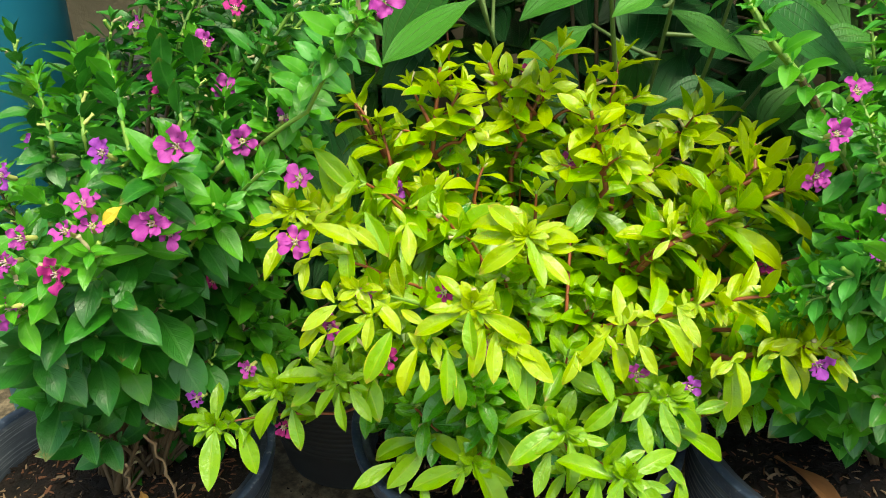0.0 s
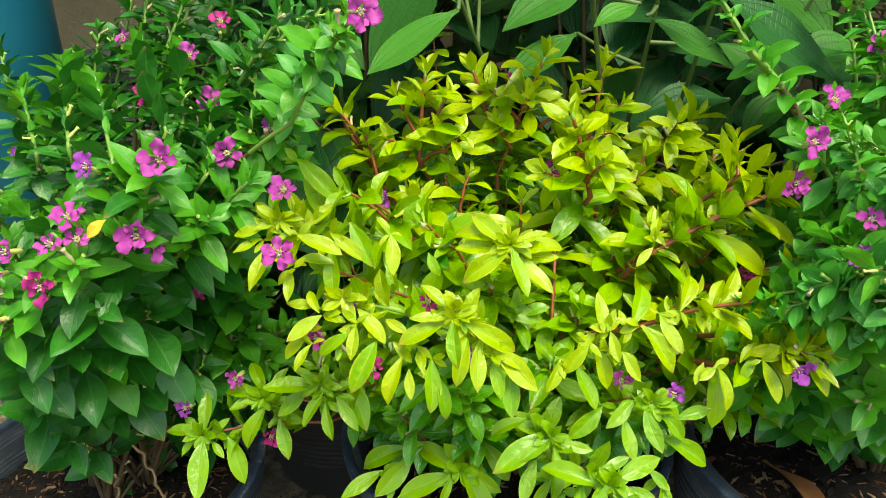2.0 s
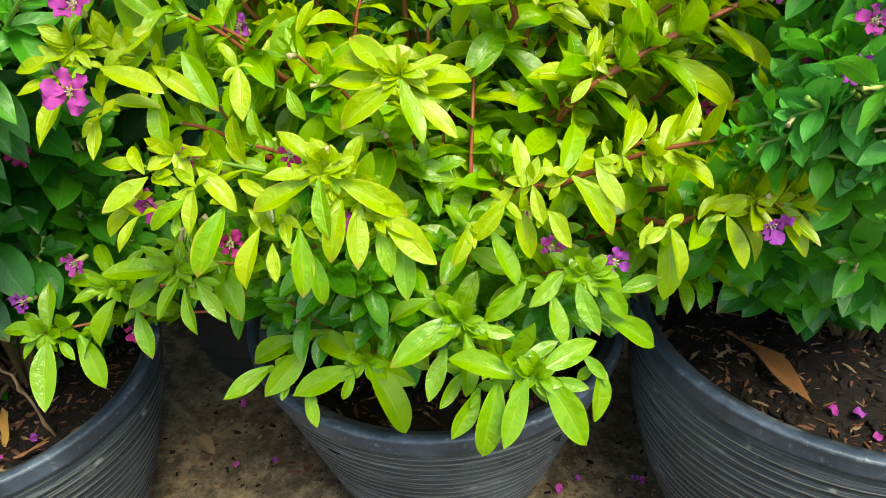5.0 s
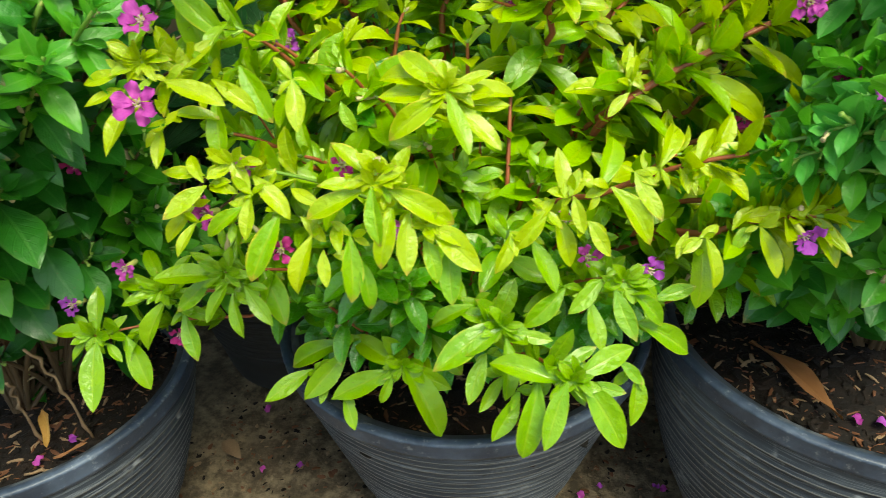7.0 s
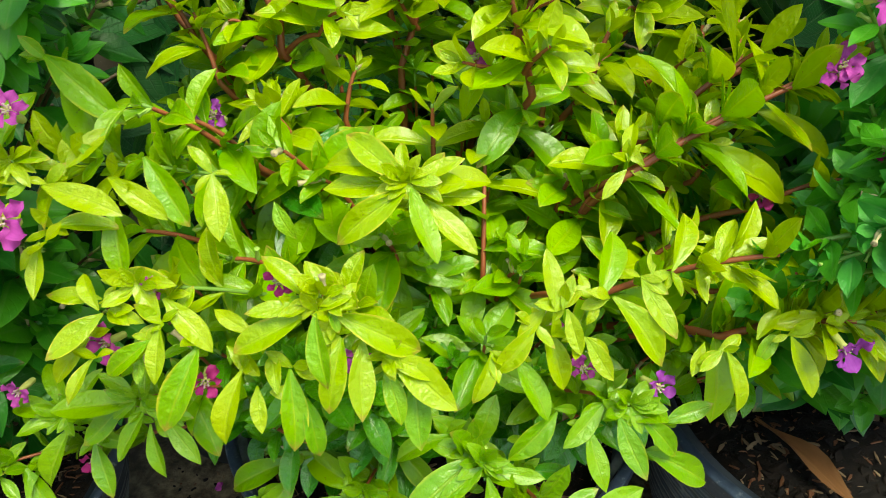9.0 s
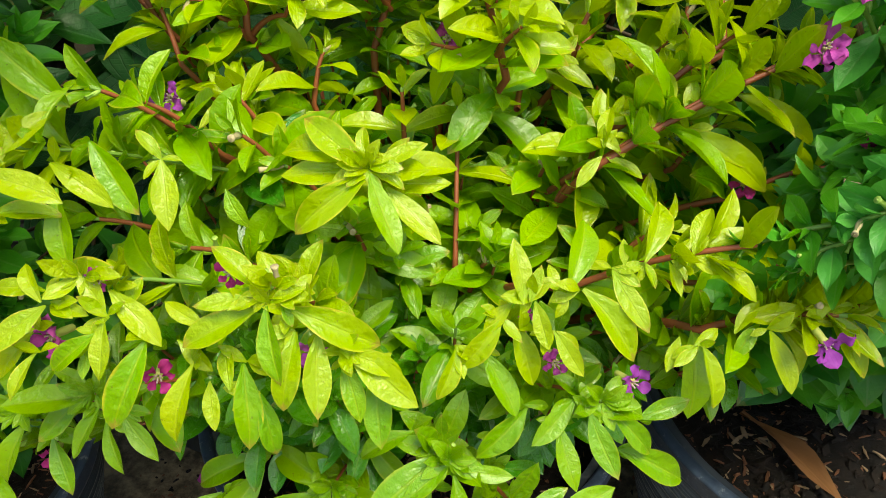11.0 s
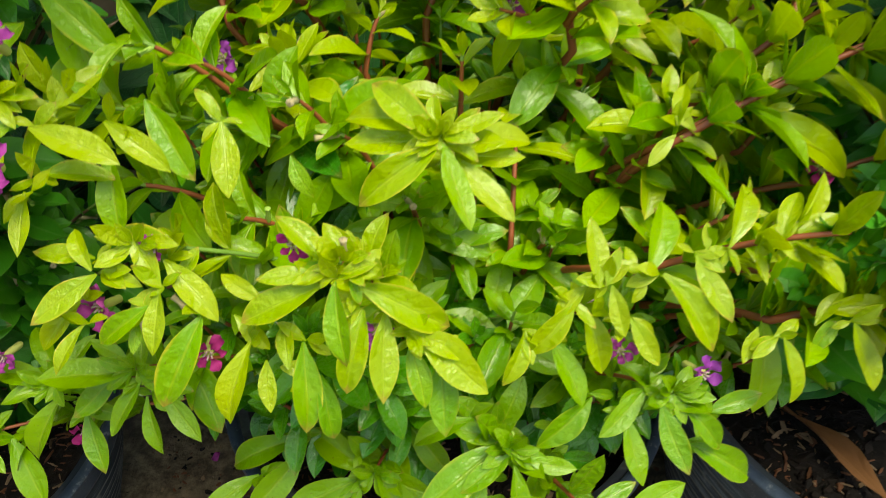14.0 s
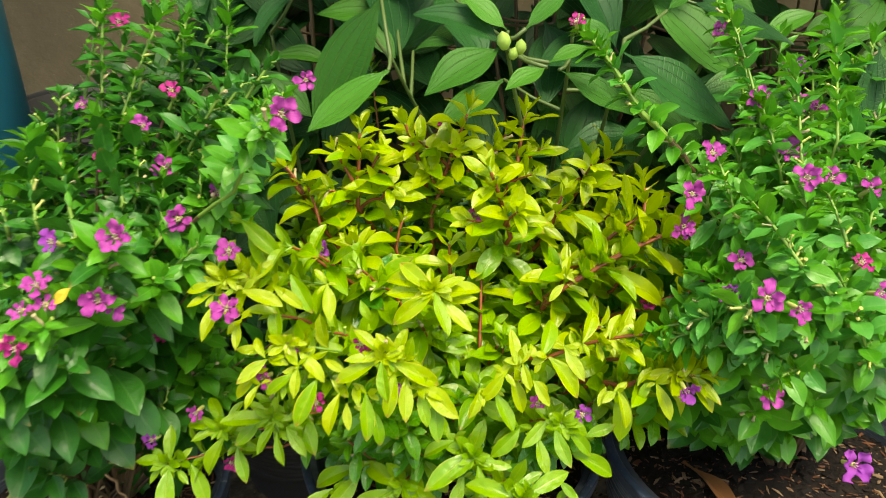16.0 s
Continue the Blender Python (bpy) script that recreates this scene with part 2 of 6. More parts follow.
def rim_plastic():
    k = Net("scuffed_rim_plastic")
    fine, dust = k.noise(210.0, 5.0, 0.7), k.noise(30.0, 5.0, 0.7)
    col = k.mix(k.ramp(dust, 0.35, 0.75), (0.022, 0.034, 0.058), (0.085, 0.115, 0.17))
    col = k.mix(k.math("MULTIPLY", k.ramp(fine, 0.56, 0.72), 0.5), col, (0.34, 0.36, 0.38))
    return k.finish(col, k.math("ADD", 0.32, k.math("MULTIPLY", dust, 0.25)), k.bump(fine, 0.3, 0.0005))


M_RIM = rim_plastic()
M_RIB = bark("scuffed_rib", (0.030, 0.036, 0.044), (0.26, 0.26, 0.25), 60.0, 0.5)
# Near black: the deep shade between the pots is put into this colour.
M_SHADE_BLACK = bark("shade_black_plastic", (0.010, 0.011, 0.012), (0.022, 0.023, 0.024), 90.0, 0.75)
M_SOIL = earth("potting_soil", (0.004, 0.003, 0.002), (0.018, 0.010, 0.006), (0.008, 0.005, 0.004))
M_GROUND = earth("damp_concrete", (0.070, 0.054, 0.034), (0.34, 0.26, 0.16), (0.050, 0.038, 0.025), 1.3)
M_WALL = earth("weathered_plaster", (0.095, 0.078, 0.046), (0.13, 0.108, 0.068), (0.06, 0.05, 0.030), 0.5)
M_CHIP = bark("wood_chip", (0.20, 0.075, 0.026), (0.05, 0.020, 0.010), 120.0, 0.8)
M_PALE_CHIP = bark("pale_chip", (0.30, 0.20, 0.11), (0.14, 0.085, 0.045), 120.0, 0.8)
M_DRY = leaf_material("dry_leaf", (0.30, 0.13, 0.040), (0.17, 0.070, 0.026), (0.38, 0.19, 0.07), (0.3, 0.14, 0.06), 0.4, 0.6, glow=0.1)
M_AMBER = leaf_material("amber_leaf", (0.62, 0.38, 0.10), (0.46, 0.22, 0.05), (0.75, 0.5, 0.12), (0.35, 0.15, 0.05), 0.4, 0.5, glow=0.2)
M_YELLOW = leaf_material("yellow_leaf", (0.80, 0.62, 0.05), (0.75, 0.55, 0.04), (0.8, 0.66, 0.15), (0.6, 0.35, 0.05), 0.1, 0.4, glow=0.3)


def pipe_paint():
    k = Net("blue_pvc")
    g, s = k.noise(40.0, 4.0), k.noise(6.0, 3.0)
    col = k.mix(k.ramp(s, 0.35, 0.7), (0.02, 0.24, 0.36), (0.035, 0.30, 0.42))
    col = k.mix(k.math("MULTIPLY", k.ramp(g, 0.6, 0.8), 0.3), col, (0.20, 0.24, 0.24))
    return k.finish(col, 0.42, k.bump(g, 0.15, 0.0005))


M_PIPE = pipe_paint()


# ---- mesh tools ----
def raw_mesh(name, verts, faces, mats, slots=None, uvs=None, smooth=True):
    me = bpy.data.meshes.new(name)
    me.from_pydata([tuple(p) for p in verts], [], faces)
    for m in mats:
        me.materials.append(m)
    if slots is not None:
        me.polygons.foreach_set("material_index", slots)
    if uvs is not None:
        layer = me.uv_layers.new(name="UVMap")
        loops = np.empty(len(me.loops), dtype=np.int32)
        me.loops.foreach_get("vertex_index", loops)
        layer.data.foreach_set("uv", np.asarray(uvs, dtype=np.float32)[loops].ravel())
    me.polygons.foreach_set("use_smooth", [smooth] * len(me.polygons))
    me.update()
    return me


def part(name, me, parent, label="", m=None, kind=""):
    ob = new(name, me)
    ob.parent = parent
    if m is not None:
        ob.matrix_basis = m
    return tagged(ob, label, kind=kind)


def thing(name, at, label, category, group="", kind="", data=None):
    ob = new(name, data)
    ob.location = at
    return tagged(ob, label, category, group, kind)


def lathe(profile, sides=64):
    """Turned surface round z from (radius, height) pairs."""
    verts, faces = [], []
    n = len(profile)
    for i in range(sides):
        a = 2 * math.pi * i / sides
        verts += [(r * math.cos(a), r * math.sin(a), z) for r, z in profile]
    for i in range(sides):
        j = (i + 1) % sides
        faces += [(i * n + k, j * n + k, j * n + k + 1, i * n + k + 1) for k in range(n - 1)]
    return verts, faces


def tube(points, radii, sides=6):
    """Tube along points; closed to a small cap at the far end."""
    verts, faces = [], []
    side = Vector((1, 0, 0))
    for i, p in enumerate(points):
        d = (points[min(i + 1, len(points) - 1)] - points[max(i - 1, 0)]).normalized()
        side = (side - d * side.dot(d))
        side = side.normalized() if side.length > 1e-4 else d.orthogonal().normalized()
        other = d.cross(side)
        for k in range(sides):
            a = 2 * math.pi * k / sides
            verts.append(p + radii[i] * (math.cos(a) * side + math.sin(a) * other))
    for i in range(len(points) - 1):
        for k in range(sides):
            j = (k + 1) % sides
            faces.append((i * sides + k, i * sides + j, (i + 1) * sides + j, (i + 1) * sides + k))
    faces.append(tuple((len(points) - 1) * sides + k for k in range(sides)))
    return verts, faces


def blade(width, fold, droop, wave, seed, rows=7, cols=4, peak=0.85, stalk=0.05, curl=0.0, blunt=0.8):
    """A leaf blade one unit long along +y, upper side +z: points, faces, uv."""
    rnd = random.Random(seed)
    ph, ph2 = rnd.uniform(0, 6.28), rnd.uniform(0, 6.28)
    verts, uvs, faces = [], [], []
    y = z = 0.0
    for i in range(rows + 1):
        v = i / rows
        ang = droop * (v - 0.15)
        if i:
            y += math.cos(ang) / rows
            z -= math.sin(ang) / rows
        w = 0.5 * width * max(math.sin(math.pi * min(1.0, max(0.0, (v - stalk) / (1 - stalk))) ** peak), 0.0) ** blunt
        w = max(w, 0.018 if v < 0.5 else 0.004)
        bend = curl * math.sin(v * 3.1 + ph2) * 0.05
        for j in range(cols + 1):
            u = 2 * j / cols - 1
            h = abs(u) * w * fold + wave * math.sin(v * 9 + ph + (2.0 if u > 0 else 0.0)) * abs(u) ** 2
            verts.append((u * w + bend, y + h * math.sin(ang), z + h * math.cos(ang)))
            uvs.append((j / cols, v))
    for i in range(rows):
        for j in range(cols):
            a = i * (cols + 1) + j
            faces.append((a, a + 1, a + cols + 2, a + cols + 1))
    return np.array(verts), faces, np.array(uvs)


SHAPES = {
    "small": [blade(0.37 + 0.03 * (i % 3), 0.20 + 0.12 * (i % 4), -0.2 + 0.25 * (i % 5), 0.016, i, rows=8, peak=1.06, stalk=0.02, blunt=0.78, curl=0.5) for i in range(10)],
    "oval": [blade(0.47 + 0.035 * (i % 3), 0.16 + 0.10 * (i % 4), -0.05 + 0.17 * (i % 5), 0.028, 40 + i, rows=9, peak=0.88, blunt=0.92, curl=0.7) for i in range(10)],
    "lance": [blade(0.35 + 0.03 * (i % 3), 0.16 + 0.10 * (i % 4), -0.05 + 0.18 * (i % 5), 0.022, 240 + i, rows=9, peak=0.92, blunt=0.92, curl=0.7) for i in range(10)],
    "broad": [blade(0.42 + 0.03 * (i % 3), 0.12 + 0.08 * (i % 4), 0.1 + 0.22 * (i % 4), 0.014, 80 + i, rows=12, cols=8, peak=0.95, blunt=1.0) for i in range(6)],
    "long": [blade(0.325 + 0.02 * (i % 3), 0.24 + 0.12 * (i % 4), 0.0 + 0.24 * (i % 4), 0.016, 200 + i, rows=11, cols=6, peak=1.1, stalk=0.0, blunt=0.80, curl=0.6) for i in range(8)],
    "petal": [blade(0.74, 0.16, -0.5 + 0.5 * (i % 3), 0.17, 120 + i, rows=8, cols=4, peak=1.7, stalk=0.0, blunt=0.5) for i in range(5)],
    "dry": [blade(0.16, 0.7, -0.6 + 0.5 * i, 0.03, 160 + i, rows=9, cols=4, curl=1.0) for i in range(4)],
}
CACHE = {}


def leaf_data(shape, i, mat):
    key = (shape, i, mat.name)
    if key not in CACHE:
        v, fc, uv = SHAPES[shape][i]
        CACHE[key] = raw_mesh("leaf", v, fc, [mat], None, uv)
    return CACHE[key]


def frame_of(direction, up, at, size):
    """Pose of a leaf: y along direction, z as near to up as may be."""
    y = direction.normalized()
    z = up - y * up.dot(y)
    z = z.normalized() if z.length > 1e-5 else y.orthogonal().normalized()
    x = y.cross(z)
    m = Matrix((x, y, z)).transposed().to_4x4() @ Matrix.Scale(size, 4)
    m.translation = at
    return m


def bezier(a, b, c, t):
    return a * (1 - t) ** 2 + b * (2 * t * (1 - t)) + c * t ** 2


UP = Vector((0, 0, 1))
LIGHT = Vector((0.1, -0.6, 0.8))  # leaves turn to the open side


class Plant:
    """A shrub: an Empty at its foot, shoots as parts, leaves under the shoots."""

    def __init__(self, name, base, label, category, seed, group="", feet=6, lift=(0.60, 0.36), spread=0.03):
        self.base, self.rnd, self.feet, self.lift, self.spread = Vector(base), random.Random(seed), feet, lift, spread
        self.root = thing(name, base, label, category, group)
        self.leaves, self.flowers, self.ways = [], 0, []

    def leaf(self, shoot, at, direction, up, size, mat, shape):
        self.leaves.append((frame_of(direction, up, at - self.base, size), shape, self.rnd.randrange(len(SHAPES[shape])), mat, shoot))

    def way(self, tip, via=None, foot=None, spread=None):
        """Points of a stem from the soil to its tip, about 4 mm apart."""
        r = self.rnd
        spread = spread or self.spread
        tip = Vector(tip)
        a = r.randrange(self.feet) * 6.283 / self.feet
        b = Vector(foot) if foot else self.base + Vector((math.cos(a) * spread * 0.6, math.sin(a) * spread * 0.6, -0.004)) + Vector((r.uniform(-1, 1), r.uniform(-1, 1), 0)) * spread * 0.15
        flat = Vector((tip.x - b.x, tip.y - b.y, 0))
        rise = tip.z - b.z
        mid = b + flat * self.lift[0] + UP * max(rise * self.lift[1], 0.045)
        mid += Vector((r.uniform(-1, 1), r.uniform(-1, 1), r.uniform(-1, 1))) * 0.006
        if via:
            v = Vector(via)
            mid = v * 2 - (b + tip) * 0.5 if (v - tip).length > 0.5 * (b - tip).length else None
            if mid is None:
                knee = [bezier(b, b + (v - b) * 0.5 + UP * 0.25 * (v - b).length, v, i / 16) for i in range(16)]
                return knee + [v.lerp(tip, i / 12) + UP * 0.003 * math.sin(math.pi * i / 12) for i in range(13)]
        n = max(10, int((tip - b).length / 0.006))
        return [bezier(b, mid, tip, i / n) for i in range(n + 1)]

    def shoot(self, tip, leaf=0.022, mats=None, via=None, foot=None, reach=0.09, gap=0.0095, ramp=0.022, thick=0.0013, stem=(M_RED, M_TWIG), axil=0.6, shape="small", drop=0.08, first=0.34, low=24, wide=82, green=0.95, loose=1.0):
        """One leafy stem. ramp: way from the tip to the first full leaf; reach: the leafy length; mats: young, middle, old leaf."""
        r = self.rnd
        pts = self.way(tip, via, foot)
        n = len(pts)
        radii = [thick * (1.35 - 0.85 * i / (n - 1)) for i in range(n)]
        verts, faces = tube([p - self.base for p in pts], radii)
        young = int(n * green)
        slots = [1 if (k // 6) >= young else len(stem) - 1 if len(stem) > 2 and k // 6 < 0.45 * n else 0 for k in range(len(faces))]
        ob = part("shoot", raw_mesh("shoot", verts, faces, list(stem), slots), self.root)
        lengths = [0.0]
        for i in range(n - 1, 0, -1):
            lengths.append(lengths[-1] + (pts[i] - pts[i - 1]).length)

        def place(s):
            for i in range(1, n):
                if lengths[i] >= s or i == n - 1:
                    a, b = pts[n - i], pts[n - 1 - i]
                    f = (s - lengths[i - 1]) / max(1e-6, lengths[i] - lengths[i - 1])
                    return a.lerp(b, min(1.0, max(0.0, f))), (a - b).normalized()

        s, k = 0.0, 0
        phi = r.uniform(0, 6.28)
        while s < min(reach, lengths[-1] * 0.92):
            p, d = place(s)
            a = d.orthogonal().normalized()
            b = d.cross(a)
            age = min(1.0, s / ramp)
            size = leaf * (first + (1 - first) * age) * r.uniform(0.82, 1.12)
            theta = radians(low + (wide - low) * age + r.uniform(-9, 9) * loose)
            old = s + r.uniform(-0.008, 0.008)
            mat = mats[0] if old < 0.028 else mats[1] if old < 0.055 else mats[2]
            for q in (0, math.pi):
                ang = phi + q + r.uniform(-0.22, 0.22) * loose
                out = math.cos(ang) * a + math.sin(ang) * b
                th = theta + r.uniform(-0.12, 0.12)
                way = d * math.cos(th) + out * math.sin(th) - UP * drop * age * r.uniform(0.3, 1.8)
                face = d * math.sin(th) - out * math.cos(th) + LIGHT * (0.3 + 0.8 * age) + Vector((r.uniform(-1, 1), r.uniform(-1, 1), r.uniform(-1, 1))) * 0.35 * loose
                if s < 0.002 or r.random() > 0.04:
                    self.leaf(ob, p, way, face, size * r.uniform(0.9, 1.08), mat, shape)
                if s > 0.012 and r.random() < axil:
                    for w in (-0.5, 0.5):
                        small = (d * 0.8 + out * 0.75 + d.cross(out) * w + UP * 0.15)
                        self.leaf(ob, p + out * 0.001, small, d + UP * 0.4 - out * 0.3, leaf * r.uniform(0.24, 0.46) * (1.35 - 0.35 * loose), mats[0] if s < 0.05 else mats[1], shape)
            phi += math.pi / 2
            s += gap * (0.24 + 0.76 * min(1.0, s / (ramp * 1.3))) * r.uniform(0.85, 1.2)
            k += 1
        self.ways.append((ob, pts))
        return ob

    def rosette(self, at, leaves, mats, via=None, tip=None, thick=0.0010, centre=15, stem=True, dressed=0.075, wood=M_RED):
        """A leafy shoot seen from its tip; leaves: rows of foot and reach, both from the tip of the shoot."""
        r = self.rnd
        at = Vector(at)
        if stem:
            pts = self.way(tip or at, via)
            n = len(pts)
            verts, faces = tube([p - self.base for p in pts], [thick * (1.3 - 0.75 * i / (n - 1)) for i in range(n)])
            self.ways.append((part("shoot", raw_mesh("shoot", verts, faces, [wood, M_TWIG], [1 if k // 6 > 0.96 * n else 0 for k in range(len(faces))]), self.root), pts))
        ob, pts = self.ways[-1]
        for i, (bx, by, bz, dx, dy, dz) in enumerate(leaves):
            b, d = Vector((bx, by, bz)), Vector((dx, dy, dz))
            up = Vector((r.uniform(-0.45, 0.45), -0.58 + r.uniform(-0.25, 0.25), 0.76))
            self.leaf(ob, at + b - d * 0.08, d, up, d.length * r.uniform(1.09, 1.15), mats[2] if by - 0.8 * bz > 0.018 else mats[1] if by > 0.006 or r.random() < 0.18 else mats[0], "long" if d.length > 0.012 else "small")
            if d.length > 0.013:
                for k in range(3):
                    w = d.normalized() * r.uniform(-0.5, 0.6) + Vector((r.uniform(-1, 1), r.uniform(-0.6, 0.0), r.uniform(-0.5, 1)))
                    self.leaf(ob, at + b - d * 0.08 + Vector((0, 0.002, -0.001)), w, up, r.uniform(0.005, 0.011), mats[0] if by < 0.006 else mats[1], "small")
        if not stem:
            return ob
        if tip is None:
            for i in range(centre):
                a = i * 2.399
                d = Vector((math.cos(a), -0.5, math.sin(a) * 0.8 + 0.3)) + Vector((r.uniform(-0.3, 0.3), 0, r.uniform(-0.3, 0.3)))
                self.leaf(ob, at + d * 0.001, d, Vector((0, -0.6, 0.8)) - 0.6 * Vector((math.cos(a), 0, math.sin(a))), 0.0038 + 0.00055 * i, mats[0], "small")
        s, k = 0.0, 0
        last = 0.006 if tip is None else -0.002
        for i in range(n - 1, 0, -1):
            s += (pts[i] - pts[i - 1]).length
            if s - last < 0.0075:
                continue
            if s > dressed:
                break
            last = s
            d = (pts[i] - pts[i - 1]).normalized()
            a = d.orthogonal().normalized()
            k += 1
            for q in range(2):
                out = Matrix.Rotation(k * 1.571 + q * 3.1416 + r.uniform(-0.4, 0.4), 3, d) @ a
                for w in (-0.5, 0.45, 0.0):
                    way = d * r.uniform(0.5, 0.9) + out * r.uniform(0.7, 1.0) + d.cross(out) * w + UP * 0.25
                    self.leaf(ob, pts[i] + out * thick, way, d + UP * 0.6 - out * 0.3, r.uniform(0.008, 0.013) if w else r.uniform(0.014, 0.022), mats[0] if s < 0.04 else mats[1], "small")
        return ob

    def flower(self, at, face, size=0.007, mat=None, open_petals=6):
        """Six crumpled petals round the mouth of a ribbed tube."""
        r = self.rnd
        face = Vector(face).normalized()
        m = frame_of(face, UP + Vector((0.01, 0, 0)), Vector(at) - self.base, 1.0)
        prof = [(0.0006, -0.0085), (0.0012, -0.0078), (0.0013, -0.004), (0.0011, -0.0015), (0.0015, 0.0), (0.0004, -0.0004)]
        v, fc = lathe(prof, 8)
        v = [(x, z, -y) for x, y, z in v]
        if "calyx" not in CACHE:
            CACHE["calyx"] = raw_mesh("flower", v, fc, [M_CALYX])
        ob = part("flower", CACHE["calyx"], self.root, m=m)
        turn = r.uniform(0, 1.0)
        for i in range(open_petals):
            a = turn + i * 2 * math.pi / 6 + r.uniform(-0.24, 0.24)
            out = Vector((math.cos(a), 0.25 + r.uniform(-0.3, 0.55), math.sin(a)))
            part("petal", leaf_data("petal", r.randrange(5), mat or M_PETAL), ob, m=frame_of(out, Vector((0, 1, 0)), Vector((math.cos(a) * 0.0012, 0, math.sin(a) * 0.0012)), size * 0.88 * r.uniform(0.66, 1.12)))
        if "stamens" not in CACHE:
            sv, sf = [], []
            for i in range(5):
                a = i * 1.257
                tv, tf = tube([Vector((0.0006 * math.cos(a), 0, 0.0006 * math.sin(a))), Vector((0.0013 * math.cos(a), 0.0016, 0.0013 * math.sin(a)))], [0.0002, 0.0003], 5)
                sf += [tuple(q + len(sv) for q in x) for x in tf]
                sv += tv
            CACHE["stamens"] = raw_mesh("flower_centre", sv, sf, [M_STAMEN])
        part("flower_centre", CACHE["stamens"], ob)
        self.flowers += 1
        return ob

    def calyx(self, at, face, size=1.0, mat=None):
        """A spent flower tube or a bud without petals."""
        key = "tube" + (mat or M_SPENT).name
        if key not in CACHE:
            prof = [(0.0004, 0.0), (0.0009, 0.0008), (0.0011, 0.003), (0.0007, 0.0056), (0.0010, 0.0072), (0.0012, 0.0080), (0.0004, 0.0076), (0.0001, 0.0082)]
            v, fc = lathe(prof, 8)
            CACHE[key] = raw_mesh("calyx", [(x, z, -y) for x, y, z in v], fc, [mat or M_SPENT])
        return part("calyx", CACHE[key], self.root, m=frame_of(Vector(face), UP + Vector((0.01, 0, 0)), Vector(at) - self.base, size))

    def spike(self, tip, via, mats, leaf=0.018, rich=0.26, reach=0.13):
        """A long flowering stem: thick, pale, with small leaves, buds and slender tubes."""
        r = self.rnd
        ob = self.shoot(tip, leaf, mats, via, reach=reach, gap=0.0085, axil=0.9, thick=0.0012, stem=(M_TWIG, M_TWIG, M_WOOD), shape="oval", first=0.42, drop=0.02)
        pts = self.ways.pop()[1]
        n, s = len(pts), 0.0
        for i in range(n - 1, 1, -1):
            s += (pts[i] - pts[i - 1]).length
            if s > reach:
                break
            d = (pts[i] - pts[i - 1]).normalized()
            for k in range(2):
                a = Matrix.Rotation(r.uniform(0, 6.28), 3, d) @ d.orthogonal().normalized()
                if r.random() < rich:
                    young = s < 0.03 or r.random() < 0.45
                    self.calyx(pts[i], d * r.uniform(0.6, 1.3) + a - Vector((0, 0.3, 0)), r.uniform(0.3, 0.55) if young else r.uniform(0.55, 0.95), M_BUD if young else r.choice((M_CALYX, M_CALYX, M_SPENT)))
                if r.random() < 2.2 * rich:
                    self.leaf(ob, pts[i] + a * 0.001, d * r.uniform(0.3, 1.0) + a, d + UP * 0.5, r.uniform(0.004, 0.009), mats[0] if s > 0.03 else M_MID, "small")
        return ob

    def dress(self, top=0.06, buds=0.35, spent=0.3, long=1.0):
        """Buds and spent tubes along the upper part of each stem."""
        r = self.rnd
        for ob, pts in self.ways:
            n = len(pts)
            for i in range(n - 1, max(1, n - int(top / 0.0055)), -1):
                if r.random() < buds + spent:
                    d = (pts[i] - pts[i - 1]).normalized()
                    a = d.orthogonal().normalized()
                    a = Matrix.Rotation(r.uniform(0, 6.28), 3, d) @ a
                    fresh = r.random() < buds / (buds + spent)
                    self.calyx(pts[i], d * 0.9 + a, r.uniform(0.5, 0.95) if fresh else r.uniform(0.75, 1.1) * long, M_BUD if fresh else M_SPENT)

    def finish(self, near, limit=300):
        """Leaves nearest to a point of the plan become parts; the rest is one part."""
        near = Vector(near) - self.base
        order = sorted(self.leaves, key=lambda e: (e[0].translation - near).length)
        for m, shape, i, mat, shoot in order[:limit]:
            part("leaf", leaf_data(shape, i, mat), shoot, m=m)
        rest = order[limit:]
        if rest:
            mats, verts, faces, uvs, slots, count = [], [], [], [], [], 0
            for m, shape, i, mat, shoot in rest:
                if mat not in mats:
                    mats.append(mat)
                v, fc, uv = SHAPES[shape][i]
                a = np.array(m)
                verts.append(v @ a[:3, :3].T + a[:3, 3])
                uvs.append(uv)
                faces += [tuple(q + count for q in x) for x in fc]
                slots += [mats.index(mat)] * len(fc)
                count += len(v)
            part("foliage", raw_mesh("foliage", np.concatenate(verts), faces, mats, slots, np.concatenate(uvs)), self.root, kind="stuff")


# ---- ground, wall, pipe ----
def ground_sheet():
    n, verts, faces = 90, [], []
    line = [-60, -20, -6, -2, -1] + [-0.6 + 1.5 * i / n for i in range(n + 1)] + [1.3, 2, 6, 20, 60]
    for y in line:
        for x in line:
            bump = 0.006 * noise.noise((x * 9, y * 9, 0)) + 0.003 * noise.noise((x * 40, y * 40, 3)) if max(abs(x), abs(y)) < 1.0 else 0.0
            verts.append((x, y, bump - 0.004))
    k = len(line)
    for i in range(k - 1):
        faces += [(i * k + j, i * k + j + 1, (i + 1) * k + j + 1, (i + 1) * k + j) for j in range(k - 1)]
    return tagged(new("ground", raw_mesh("ground", verts, faces, [M_GROUND])), "damp stained concrete ground with grit", "ground", kind="structure")


ground_sheet()


